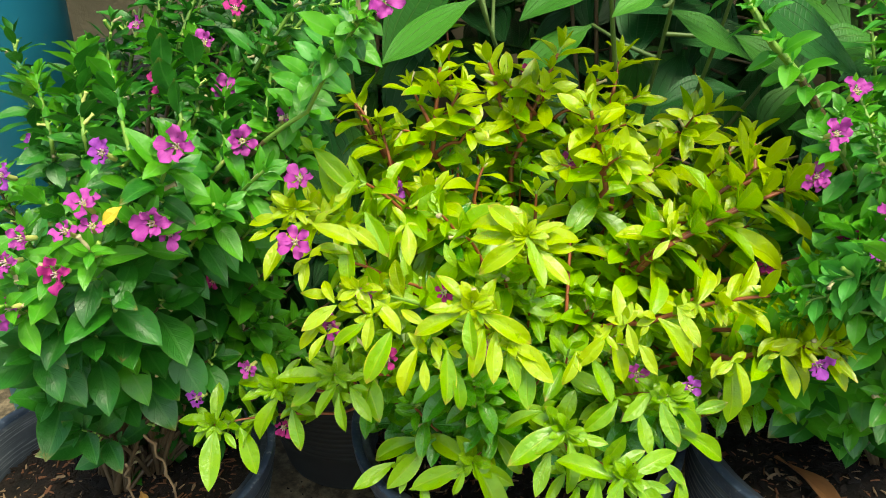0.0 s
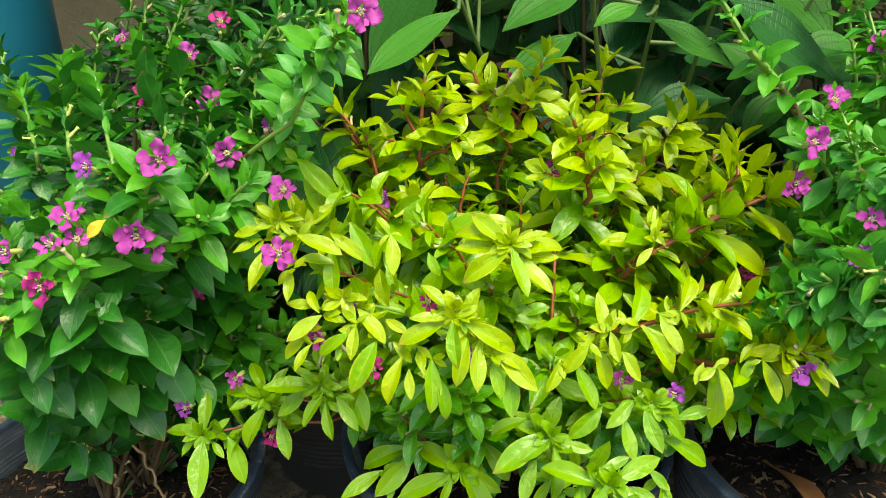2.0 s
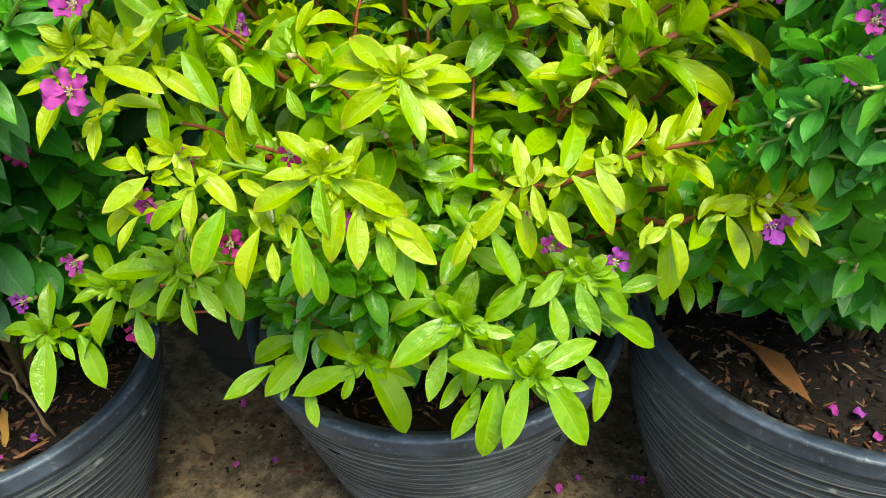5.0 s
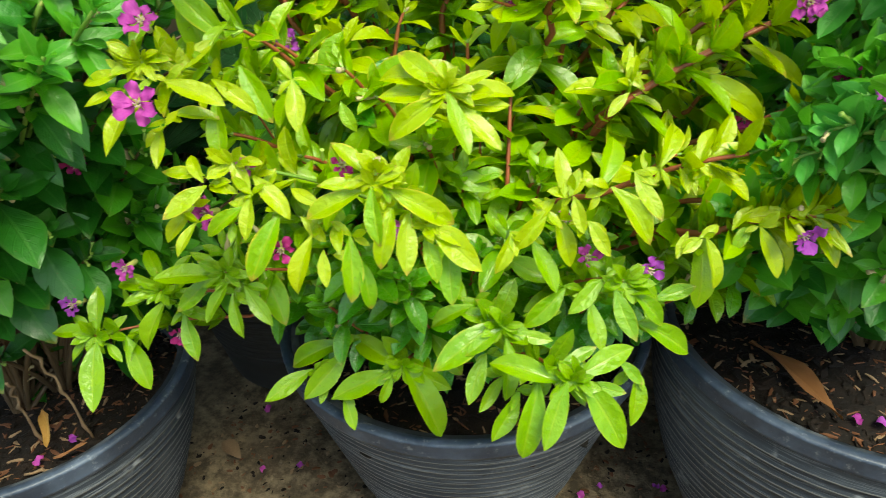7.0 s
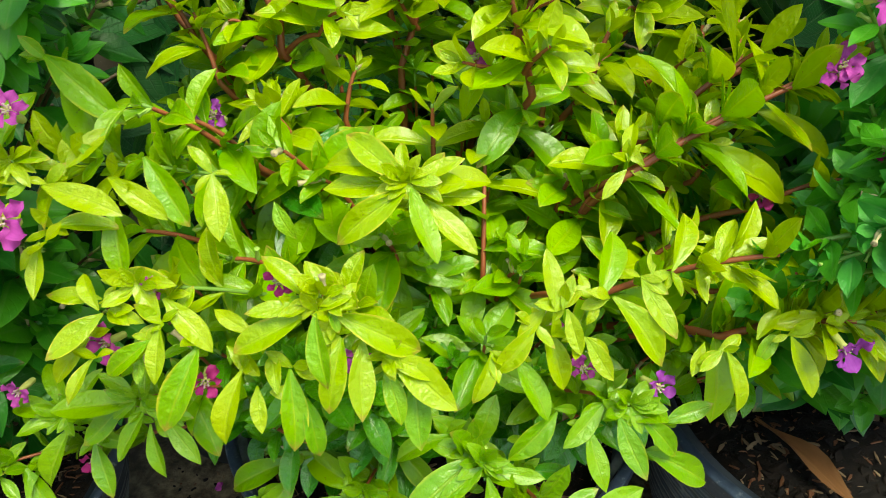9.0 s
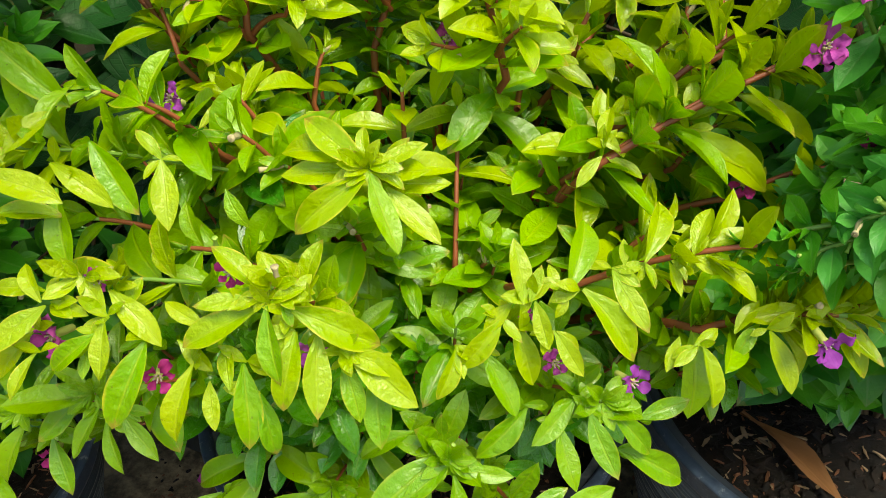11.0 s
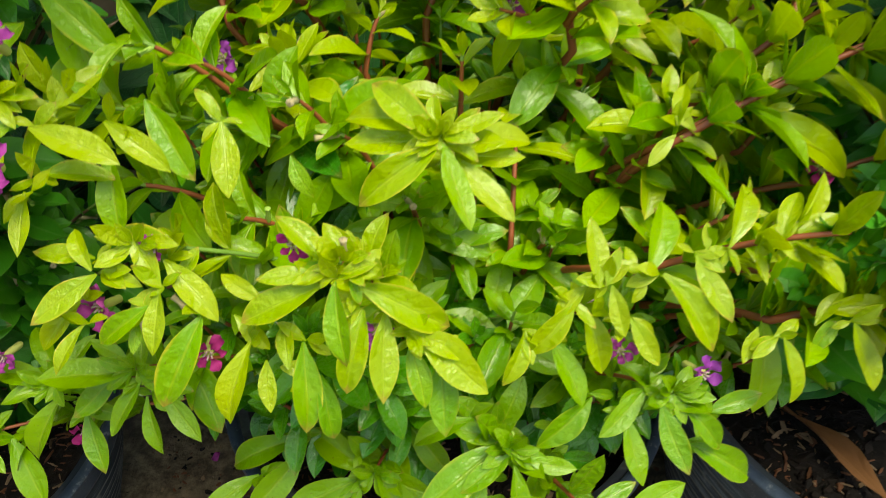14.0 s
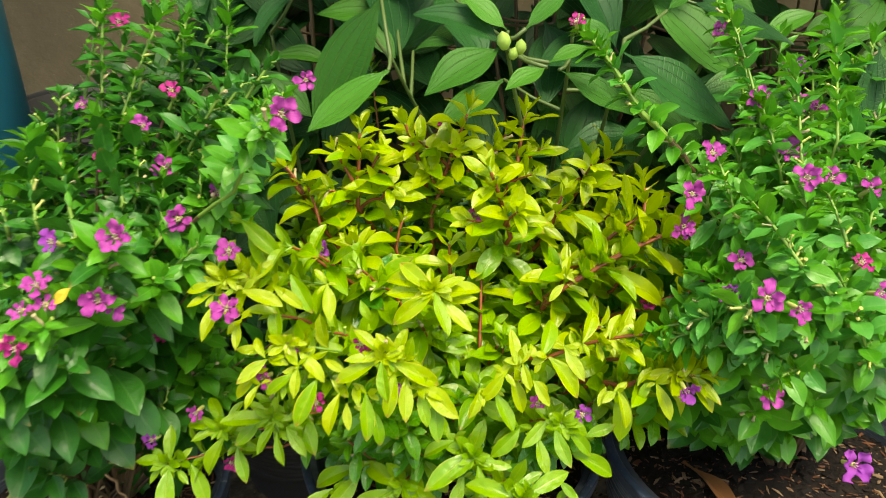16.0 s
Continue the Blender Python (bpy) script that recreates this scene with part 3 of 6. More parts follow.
def box_mesh(name, sx, sy, sz, mat, bevel=0.004):
    bm = bmesh.new()
    bmesh.ops.create_cube(bm, size=1.0, matrix=Matrix.Diagonal((sx, sy, sz, 1)))
    bmesh.ops.bevel(bm, geom=bm.edges[:], offset=bevel, segments=2, affect="EDGES")
    me = bpy.data.meshes.new(name)
    bm.to_mesh(me)
    bm.free()
    me.materials.append(mat)
    return me


wall = tagged(new("wall_back", box_mesh("wall_back", 5.0, 0.12, 1.6, M_WALL)), "brownish weathered plaster wall behind the plants", "wall", kind="structure")
wall.location = (0.0, 0.98, 0.79)

pv, pf = lathe([(0.0, 0.0), (0.055, 0.0), (0.055, 1.6), (0.0, 1.6)], 40)
pipe = thing("drain_pipe", (-0.352, 0.60, -0.004), "upright blue plastic pipe standing on the ground", "pipe")
part("pipe", raw_mesh("pipe", pv, pf, [M_PIPE]), pipe)


# ---- pots and soil ----
def plant_pot(at, radius, height, label, seed, foot=0.66, belly=1.0, plastic=(M_POT, M_RIM)):
    """Nursery pot with a rolled rim and turned ribs."""
    root = thing("plant_pot", at, label, "plant pot", "nursery pots")
    r, h = radius, height
    top, edge = h - 0.013, r * 0.970

    def side(z):
        return edge - (edge - r * foot) * (1 - z / top) ** belly

    outer, crest = [(0.0, 0.0), (r * (foot - 0.03), 0.0), (r * foot, 0.003)], set()
    z = 0.008
    while z < top - 0.006:
        ribbed = 0.30 * top < z < 0.96 * top
        for dz, dr in ((0.0, 0.0), (0.0011, 0.0010), (0.0021, 0.0010), (0.0031, 0.0)) if ribbed else ((0.0, 0.0),):
            if dr and len(outer) and outer[-1][0] > side(z + dz):
                crest.add(len(outer) - 1)
            outer.append((side(z + dz) + dr, z + dz))
        z += 0.0062 if ribbed else 0.009
    outer += [(side(top), top), (edge, h - 0.004)]
    inner = [(r * 0.90, h - 0.004), (r * 0.855, h - 0.05), (r * (foot - 0.04), 0.012), (0.0, 0.010)]
    v, f = lathe(outer + inner, 72)
    per = len(outer + inner) - 1
    part("body", raw_mesh("body", v, f, list(plastic[:1]) + [M_RIB if plastic[0] is M_POT else plastic[0]], [1 if k % per in crest else 0 for k in range(len(f))]), root)
    lip = [(r * 0.925, h - 0.013), (r * 0.985, h - 0.0125), (r * 0.992, h - 0.010), (r * 0.995, h - 0.003), (r * 1.0, h - 0.0020), (r * 1.0, h - 0.0008), (r * 0.992, h), (r * 0.955, h), (r * 0.945, h - 0.002), (r * 0.91, h - 0.022), (r * 0.925, h - 0.013)]
    v, f = lathe(lip, 72)
    v = [(x * (1 + 0.004 * math.sin(3 * math.atan2(y, x) + seed)), y * (1 + 0.004 * math.sin(3 * math.atan2(y, x) + seed)), z) for x, y, z in v]
    part("rim", raw_mesh("rim", v, f, [plastic[1]]), root, "scuffed plastic rim" if plastic[1] is M_RIM else "")
    return root


def soil(at, radius, label, seed):
    """Lumpy surface of the soil with a skirt that reaches down into the pot."""
    verts, faces, rings, sides = [], [], 22, 48
    for i in range(rings + 1):
        rr = radius * i / rings
        for k in range(sides):
            a = 2 * math.pi * k / sides
            x, y = rr * math.cos(a), rr * math.sin(a)
            z = 0.004 * noise.noise((x * 28 + seed, y * 28, 0)) + 0.0035 * noise.noise((x * 90, y * 90 + seed, 5)) + 0.006 * (1 - i / rings)
            verts.append((x, y, z))
    verts += [(radius * 0.90 * math.cos(2 * math.pi * k / sides), radius * 0.90 * math.sin(2 * math.pi * k / sides), -0.014) for k in range(sides)]
    for i in range(rings + 1):
        for k in range(sides):
            j = (k + 1) % sides
            faces.append((i * sides + k, i * sides + j, (i + 1) * sides + j, (i + 1) * sides + k))
    return thing("potting_soil", at, label, "soil", "soil in the pots", "stuff", raw_mesh("potting_soil", verts, faces, [M_SOIL]))


POTS = {"middle": (0.0516, 0.445, 0.118, 0.157), "left": (-0.222, 0.408, 0.106, 0.155), "right": (0.286, 0.398, 0.122, 0.176)}
for where, (x, y, r, h) in POTS.items():
    plant_pot((x, y, -0.001), r, h, {"middle": "ribbed black plastic nursery pot under the golden shrub", "left": "dusty black plastic nursery pot under a flowering green shrub", "right": "scuffed black plastic nursery pot with grey turned ribs"}[where], x * 40, {"middle": 0.56, "left": 0.58, "right": 0.62}[where], {"middle": 1.0, "left": 1.3, "right": 1.9}[where])
    soil((x, y, h - 0.034), r * 0.905, {"middle": "dark potting soil with wood chips under the golden shrub", "left": "dark lumpy potting soil with dry litter", "right": "dark potting soil strewn with bark chips"}[where], x * 9)


# ---- golden shrub in the middle pot ----
BRIGHT = (M_STAR, M_GOLD, M_LIME)
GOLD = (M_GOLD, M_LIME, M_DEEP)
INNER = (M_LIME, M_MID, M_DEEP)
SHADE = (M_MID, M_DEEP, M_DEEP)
golden = Plant("golden_shrub", (0.051, 0.445, 0.128), "dense golden-leaved flowering shrub with red stems in a black pot", "shrub", 11)
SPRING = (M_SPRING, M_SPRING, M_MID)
# upper star
golden.rosette((0.0395, 0.326, 0.347), (
    (-0.0006, 0.0007, 0.0009, -0.0167, 0.0097, 0.0116),
    (-0.0013, 0.0045, 0.0009, -0.0245, 0.0040, 0.0042),
    (0.0025, 0.0006, 0.0008, 0.0155, 0.0007, 0.0043),
    (0.0034, 0.0024, -0.0018, 0.0235, 0.0027, -0.0012),
    (-0.0016, -0.0018, -0.0023, -0.0206, -0.0106, -0.0117),
    (0.0022, -0.0042, -0.0021, 0.0050, -0.0124, -0.0169),
    (0.0071, -0.0017, -0.0070, 0.0123, -0.0105, -0.0129),
    (-0.0030, 0.0034, -0.0038, -0.0217, 0.0033, 0.0010),
    (0.0059, 0.0035, -0.0068, 0.0190, 0.0004, -0.0023),
    (0.0003, 0.0049, -0.0002, -0.0012, 0.0061, 0.0086),
    (0.0009, -0.0003, -0.0004, -0.0092, 0.0038, 0.0037),
    (0.0019, 0.0039, -0.0015, 0.0074, -0.0021, -0.0031),
), BRIGHT, via=(0.045, 0.352, 0.318))
golden.rosette((0.0135, 0.297, 0.327), (
    (-0.0074, -0.0063, -0.0336, 0.0049, -0.0095, -0.0146),
    (0.0175, -0.0042, -0.0245, 0.0024, -0.0098, -0.0135),
    (0.0241, -0.0038, -0.0304, 0.0023, -0.0119, -0.0163),
    (-0.0152, -0.0067, -0.0276, -0.0022, 0.0077, 0.0088),
), BRIGHT, stem=False)
# front star
golden.rosette((0.0135, 0.297, 0.327), (
    (-0.0033, -0.0005, -0.0006, -0.0103, 0.0069, 0.0123),
    (-0.0066, -0.0019, -0.0023, -0.0136, -0.0004, 0.0001),
    (-0.0067, -0.0018, -0.0055, -0.0188, -0.0045, -0.0063),
    (-0.0006, -0.0063, -0.0031, -0.0009, -0.0115, -0.0167),
    (0.0043, -0.0060, -0.0124, -0.0032, -0.0135, -0.0146),
    (0.0111, -0.0042, -0.0149, -0.0018, -0.0124, -0.0167),
    (0.0055, -0.0036, -0.0061, 0.0245, -0.0037, -0.0093),
    (0.0178, -0.0064, -0.0177, 0.0151, -0.0039, -0.0069),
    (0.0190, -0.0058, -0.0201, 0.0179, -0.0090, -0.0117),
    (-0.0005, 0.0043, -0.0026, -0.0036, 0.0062, 0.0081),
    (0.0045, 0.0005, -0.0026, 0.0059, 0.0026, 0.0045),
    (-0.0022, -0.0019, -0.0024, -0.0071, 0.0016, 0.0037),
    (0.0022, -0.0027, -0.0033, 0.0032, -0.0040, -0.0042),
    (-0.0220, 0.0039, -0.0144, -0.0101, 0.0056, 0.0059),
    (-0.0107, -0.0025, -0.0256, -0.0003, -0.0135, -0.0178),
), BRIGHT, via=(0.025, 0.335, 0.285))
golden.rosette((-0.038, 0.305, 0.329), (
    (-0.0088, -0.0030, -0.0038, 0.0021, 0.0039, 0.0043),
    (0.0095, -0.0004, -0.0101, 0.0041, 0.0040, 0.0063),
), BRIGHT, stem=False)
# front star left of it
golden.rosette((-0.038, 0.305, 0.329), (
    (-0.0111, -0.0033, -0.0042, -0.0055, 0.0067, 0.0078),
    (-0.0105, -0.0051, -0.0065, -0.0139, -0.0073, -0.0074),
    (-0.0123, 0.0004, -0.0043, -0.0142, 0.0032, 0.0012),
    (0.0053, -0.0064, -0.0080, -0.0062, 0.0075, 0.0098),
    (0.0078, -0.0014, -0.0050, 0.0114, -0.0097, -0.0114),
    (0.0067, -0.0096, -0.0088, -0.0033, -0.0089, -0.0119),
    (0.0019, -0.0099, -0.0124, -0.0137, -0.0045, -0.0082),
    (-0.0148, -0.0089, -0.0192, -0.0079, -0.0076, -0.0071),
    (-0.0178, -0.0027, -0.0162, -0.0095, -0.0086, -0.0084),
    (-0.0019, -0.0075, -0.0191, -0.0006, -0.0045, -0.0062),
    (0.0138, -0.0090, -0.0178, -0.0095, -0.0155, -0.0159),
    (0.0261, -0.0121, -0.0249, -0.0070, -0.0130, -0.0146),
    (0.0231, -0.0057, -0.0200, 0.0080, -0.0056, -0.0068),
    (0.0302, -0.0104, -0.0323, 0.0004, -0.0074, -0.0103),
    (-0.0077, -0.0041, -0.0052, 0.0090, -0.0022, -0.0028),
), BRIGHT, via=(0.02, 0.345, 0.285), wood=M_TWIG)
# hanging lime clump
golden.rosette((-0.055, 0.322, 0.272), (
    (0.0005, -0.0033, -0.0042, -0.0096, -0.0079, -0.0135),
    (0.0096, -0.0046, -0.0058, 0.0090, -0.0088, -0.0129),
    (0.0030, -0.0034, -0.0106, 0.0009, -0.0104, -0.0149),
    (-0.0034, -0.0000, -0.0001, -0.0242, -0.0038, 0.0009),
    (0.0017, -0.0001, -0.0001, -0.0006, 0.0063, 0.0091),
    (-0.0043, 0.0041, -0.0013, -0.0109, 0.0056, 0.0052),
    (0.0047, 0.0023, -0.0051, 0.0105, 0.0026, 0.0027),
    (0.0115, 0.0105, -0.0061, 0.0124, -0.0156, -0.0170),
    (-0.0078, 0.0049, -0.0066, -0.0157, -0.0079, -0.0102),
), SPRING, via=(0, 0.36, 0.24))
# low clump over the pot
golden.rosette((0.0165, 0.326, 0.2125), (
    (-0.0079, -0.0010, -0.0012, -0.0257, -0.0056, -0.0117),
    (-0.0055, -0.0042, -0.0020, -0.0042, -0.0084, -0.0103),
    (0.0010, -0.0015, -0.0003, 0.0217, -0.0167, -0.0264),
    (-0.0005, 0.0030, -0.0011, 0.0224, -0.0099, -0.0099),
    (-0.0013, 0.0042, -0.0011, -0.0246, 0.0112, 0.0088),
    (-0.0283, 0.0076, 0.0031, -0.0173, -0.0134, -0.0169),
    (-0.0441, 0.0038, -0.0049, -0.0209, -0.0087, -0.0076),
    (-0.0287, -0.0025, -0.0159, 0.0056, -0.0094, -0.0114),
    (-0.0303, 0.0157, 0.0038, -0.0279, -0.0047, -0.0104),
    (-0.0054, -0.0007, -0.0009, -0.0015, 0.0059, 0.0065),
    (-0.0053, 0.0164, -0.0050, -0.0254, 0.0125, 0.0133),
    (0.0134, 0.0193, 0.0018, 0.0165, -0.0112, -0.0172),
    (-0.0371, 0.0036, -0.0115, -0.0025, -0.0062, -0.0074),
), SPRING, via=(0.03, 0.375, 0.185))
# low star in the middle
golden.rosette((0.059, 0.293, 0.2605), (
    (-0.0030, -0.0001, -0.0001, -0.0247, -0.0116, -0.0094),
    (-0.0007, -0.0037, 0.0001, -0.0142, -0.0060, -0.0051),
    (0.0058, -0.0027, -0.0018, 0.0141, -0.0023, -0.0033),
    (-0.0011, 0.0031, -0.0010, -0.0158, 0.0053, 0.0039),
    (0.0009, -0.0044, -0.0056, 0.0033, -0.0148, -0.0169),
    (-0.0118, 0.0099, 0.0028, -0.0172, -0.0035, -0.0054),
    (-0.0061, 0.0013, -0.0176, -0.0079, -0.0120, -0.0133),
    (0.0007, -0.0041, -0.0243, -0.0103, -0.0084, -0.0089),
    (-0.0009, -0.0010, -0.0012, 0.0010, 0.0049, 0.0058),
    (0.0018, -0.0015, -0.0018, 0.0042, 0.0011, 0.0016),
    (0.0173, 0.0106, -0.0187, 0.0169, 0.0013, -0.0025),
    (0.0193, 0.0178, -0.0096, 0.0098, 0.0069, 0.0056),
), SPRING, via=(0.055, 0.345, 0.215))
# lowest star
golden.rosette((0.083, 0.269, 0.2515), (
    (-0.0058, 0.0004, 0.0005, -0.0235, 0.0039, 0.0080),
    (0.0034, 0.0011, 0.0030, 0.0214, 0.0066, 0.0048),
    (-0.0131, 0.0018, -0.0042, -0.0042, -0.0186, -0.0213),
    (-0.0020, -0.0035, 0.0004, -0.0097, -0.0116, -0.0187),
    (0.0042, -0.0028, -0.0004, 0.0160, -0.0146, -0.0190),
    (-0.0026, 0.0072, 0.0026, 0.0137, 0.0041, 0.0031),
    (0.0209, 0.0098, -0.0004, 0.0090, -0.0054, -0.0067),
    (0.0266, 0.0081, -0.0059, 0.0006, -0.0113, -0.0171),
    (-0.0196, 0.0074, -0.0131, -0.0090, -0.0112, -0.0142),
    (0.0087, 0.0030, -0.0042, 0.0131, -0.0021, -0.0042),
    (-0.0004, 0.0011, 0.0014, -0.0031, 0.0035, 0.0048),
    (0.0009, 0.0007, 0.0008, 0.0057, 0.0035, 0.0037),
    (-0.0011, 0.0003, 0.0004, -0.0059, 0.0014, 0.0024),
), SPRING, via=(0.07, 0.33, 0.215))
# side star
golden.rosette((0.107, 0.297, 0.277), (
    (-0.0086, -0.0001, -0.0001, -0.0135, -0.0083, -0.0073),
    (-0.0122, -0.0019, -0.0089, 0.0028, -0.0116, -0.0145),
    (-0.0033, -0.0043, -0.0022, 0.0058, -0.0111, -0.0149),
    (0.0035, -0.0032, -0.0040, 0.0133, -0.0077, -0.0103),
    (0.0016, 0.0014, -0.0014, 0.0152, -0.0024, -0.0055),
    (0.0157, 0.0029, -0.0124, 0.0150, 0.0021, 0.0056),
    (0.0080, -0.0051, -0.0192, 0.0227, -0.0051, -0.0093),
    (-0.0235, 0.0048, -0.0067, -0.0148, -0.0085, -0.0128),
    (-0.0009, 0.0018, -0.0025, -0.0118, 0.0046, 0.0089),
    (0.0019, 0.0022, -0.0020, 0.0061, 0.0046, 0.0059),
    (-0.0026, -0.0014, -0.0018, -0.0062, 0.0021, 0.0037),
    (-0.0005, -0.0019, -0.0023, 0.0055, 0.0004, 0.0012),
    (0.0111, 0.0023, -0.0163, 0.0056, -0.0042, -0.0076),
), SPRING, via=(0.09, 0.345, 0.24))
# yellow clump with flowers
golden.rosette((-0.066, 0.316, 0.364), (
    (-0.0070, -0.0024, -0.0030, -0.0144, 0.0001, -0.0024),
    (-0.0031, -0.0080, -0.0101, -0.0098, -0.0124, -0.0137),
    (-0.0094, -0.0021, -0.0090, -0.0119, -0.0033, -0.0041),
    (-0.0021, -0.0016, -0.0020, -0.0087, 0.0059, 0.0100),
    (0.0125, 0.0026, -0.0032, 0.0115, 0.0073, 0.0079),
    (0.0098, -0.0046, -0.0057, 0.0183, -0.0066, -0.0059),
    (0.0062, -0.0120, -0.0199, -0.0020, -0.0094, -0.0108),
    (-0.0008, -0.0020, -0.0026, -0.0066, 0.0033, 0.0028),
    (0.0021, 0.0005, -0.0042, 0.0038, 0.0048, 0.0075),
    (0.0042, -0.0033, -0.0041, -0.0049, -0.0030, -0.0040),
    (0.0215, 0.0065, -0.0014, 0.0035, 0.0110, 0.0122),
    (0.0080, -0.0045, -0.0185, 0.0157, 0.0016, 0.0004),
    (-0.0059, 0.0112, 0.0013, 0.0061, 0.0098, 0.0127),
), BRIGHT, via=(0, 0.374, 0.322), thick=0.0008, dressed=0.1, wood=M_TWIG)
# leaves along the branch to it
golden.rosette((-0.048, 0.322, 0.356), (
    (0.0051, -0.0009, -0.0011, 0.0135, -0.0078, -0.0090),
    (0.0051, -0.0041, -0.0084, -0.0014, -0.0120, -0.0175),
    (-0.0118, 0.0190, 0.0271, 0.0199, -0.0121, -0.0115),
    (-0.0102, 0.0233, 0.0230, 0.0147, -0.0177, -0.0196),
    (0.0121, 0.0074, -0.0003, 0.0110, -0.0110, -0.0157),
    (-0.0049, 0.0192, 0.0114, -0.0099, -0.0123, -0.0141),
    (0.0311, 0.0019, -0.0040, 0.0029, -0.0122, -0.0133),
    (0.0498, -0.0052, -0.0097, 0.0039, -0.0074, -0.0081),
), BRIGHT, stem=False)
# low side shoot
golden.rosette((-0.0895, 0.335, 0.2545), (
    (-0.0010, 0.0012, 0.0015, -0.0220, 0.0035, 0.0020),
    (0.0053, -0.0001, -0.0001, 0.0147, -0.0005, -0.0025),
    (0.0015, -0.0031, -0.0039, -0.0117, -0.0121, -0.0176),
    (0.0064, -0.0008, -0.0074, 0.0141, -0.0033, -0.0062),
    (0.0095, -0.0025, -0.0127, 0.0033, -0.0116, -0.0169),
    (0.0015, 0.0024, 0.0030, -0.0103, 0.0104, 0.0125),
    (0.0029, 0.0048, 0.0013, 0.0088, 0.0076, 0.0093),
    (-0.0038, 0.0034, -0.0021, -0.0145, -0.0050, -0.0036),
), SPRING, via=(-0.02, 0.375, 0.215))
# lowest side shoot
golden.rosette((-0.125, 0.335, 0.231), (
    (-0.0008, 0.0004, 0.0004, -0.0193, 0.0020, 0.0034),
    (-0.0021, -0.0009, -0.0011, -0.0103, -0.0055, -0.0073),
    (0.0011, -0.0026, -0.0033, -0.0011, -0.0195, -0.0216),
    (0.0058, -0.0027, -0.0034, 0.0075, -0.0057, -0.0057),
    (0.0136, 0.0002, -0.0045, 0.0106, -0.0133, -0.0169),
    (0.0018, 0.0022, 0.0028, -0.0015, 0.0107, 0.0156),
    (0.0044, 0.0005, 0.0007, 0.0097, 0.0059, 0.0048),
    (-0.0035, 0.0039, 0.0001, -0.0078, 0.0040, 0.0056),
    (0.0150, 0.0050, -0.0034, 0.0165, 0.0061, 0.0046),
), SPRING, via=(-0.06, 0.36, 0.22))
golden.rosette((0.12, 0.307, 0.315), (
    (-0.0347, -0.0024, -0.0031, 0.0030, 0.0058, 0.0076),
    (-0.0275, 0.0005, -0.0026, -0.0002, 0.0052, 0.0063),
    (-0.0066, 0.0020, 0.0042, -0.0001, 0.0050, 0.0055),
    (0.0128, 0.0017, 0.0054, 0.0082, -0.0027, -0.0044),
    (-0.0404, -0.0001, -0.0065, -0.0085, -0.0039, -0.0058),
    (-0.0394, 0.0006, -0.0153, 0.0064, -0.0117, -0.0143),
    (-0.0472, 0.0003, -0.0253, 0.0077, -0.0112, -0.0154),
), BRIGHT, stem=False)
# long front branch
golden.rosette((0.12, 0.307, 0.315), (
    (-0.0376, -0.0024, -0.0030, -0.0008, 0.0111, 0.0140),
    (-0.0228, -0.0006, -0.0007, 0.0083, 0.0146, 0.0158),
    (0.0000, 0.0022, 0.0060, 0.0091, 0.0134, 0.0136),
    (0.0146, 0.0029, 0.0068, 0.0054, 0.0088, 0.0115),
    (-0.0340, -0.0035, -0.0044, 0.0034, -0.0083, -0.0099),
    (-0.0278, -0.0060, -0.0139, 0.0076, -0.0080, -0.0095),
    (-0.0191, -0.0040, -0.0018, 0.0158, -0.0136, -0.0137),
    (-0.0100, -0.0011, 0.0035, 0.0068, -0.0109, -0.0130),
    (0.0061, 0.0009, 0.0043, 0.0021, -0.0061, -0.0076),
    (0.0186, 0.0016, 0.0052, 0.0125, -0.0082, -0.0101),
    (0.0213, 0.0030, 0.0070, 0.0125, -0.0012, -0.0004),
    (-0.0577, -0.0046, -0.0185, -0.0043, -0.0103, -0.0105),
    (-0.0448, -0.0030, -0.0101, -0.0117, -0.0084, -0.0116),
    (0.0197, 0.0036, 0.0077, 0.0110, 0.0036, 0.0030),
    (0.0079, 0.0018, 0.0055, 0.0051, 0.0029, 0.0046),
), BRIGHT, via=(0.1, 0.326, 0.299), tip=(0.15, 0.305, 0.326), thick=0.0014)
golden.rosette((0.142, 0.36, 0.338), (
    (0.0383, 0.0089, 0.0145, 0.0161, -0.0004, -0.0032),
    (-0.0183, -0.0036, -0.0045, -0.0070, 0.0044, 0.0053),
), BRIGHT, stem=False)
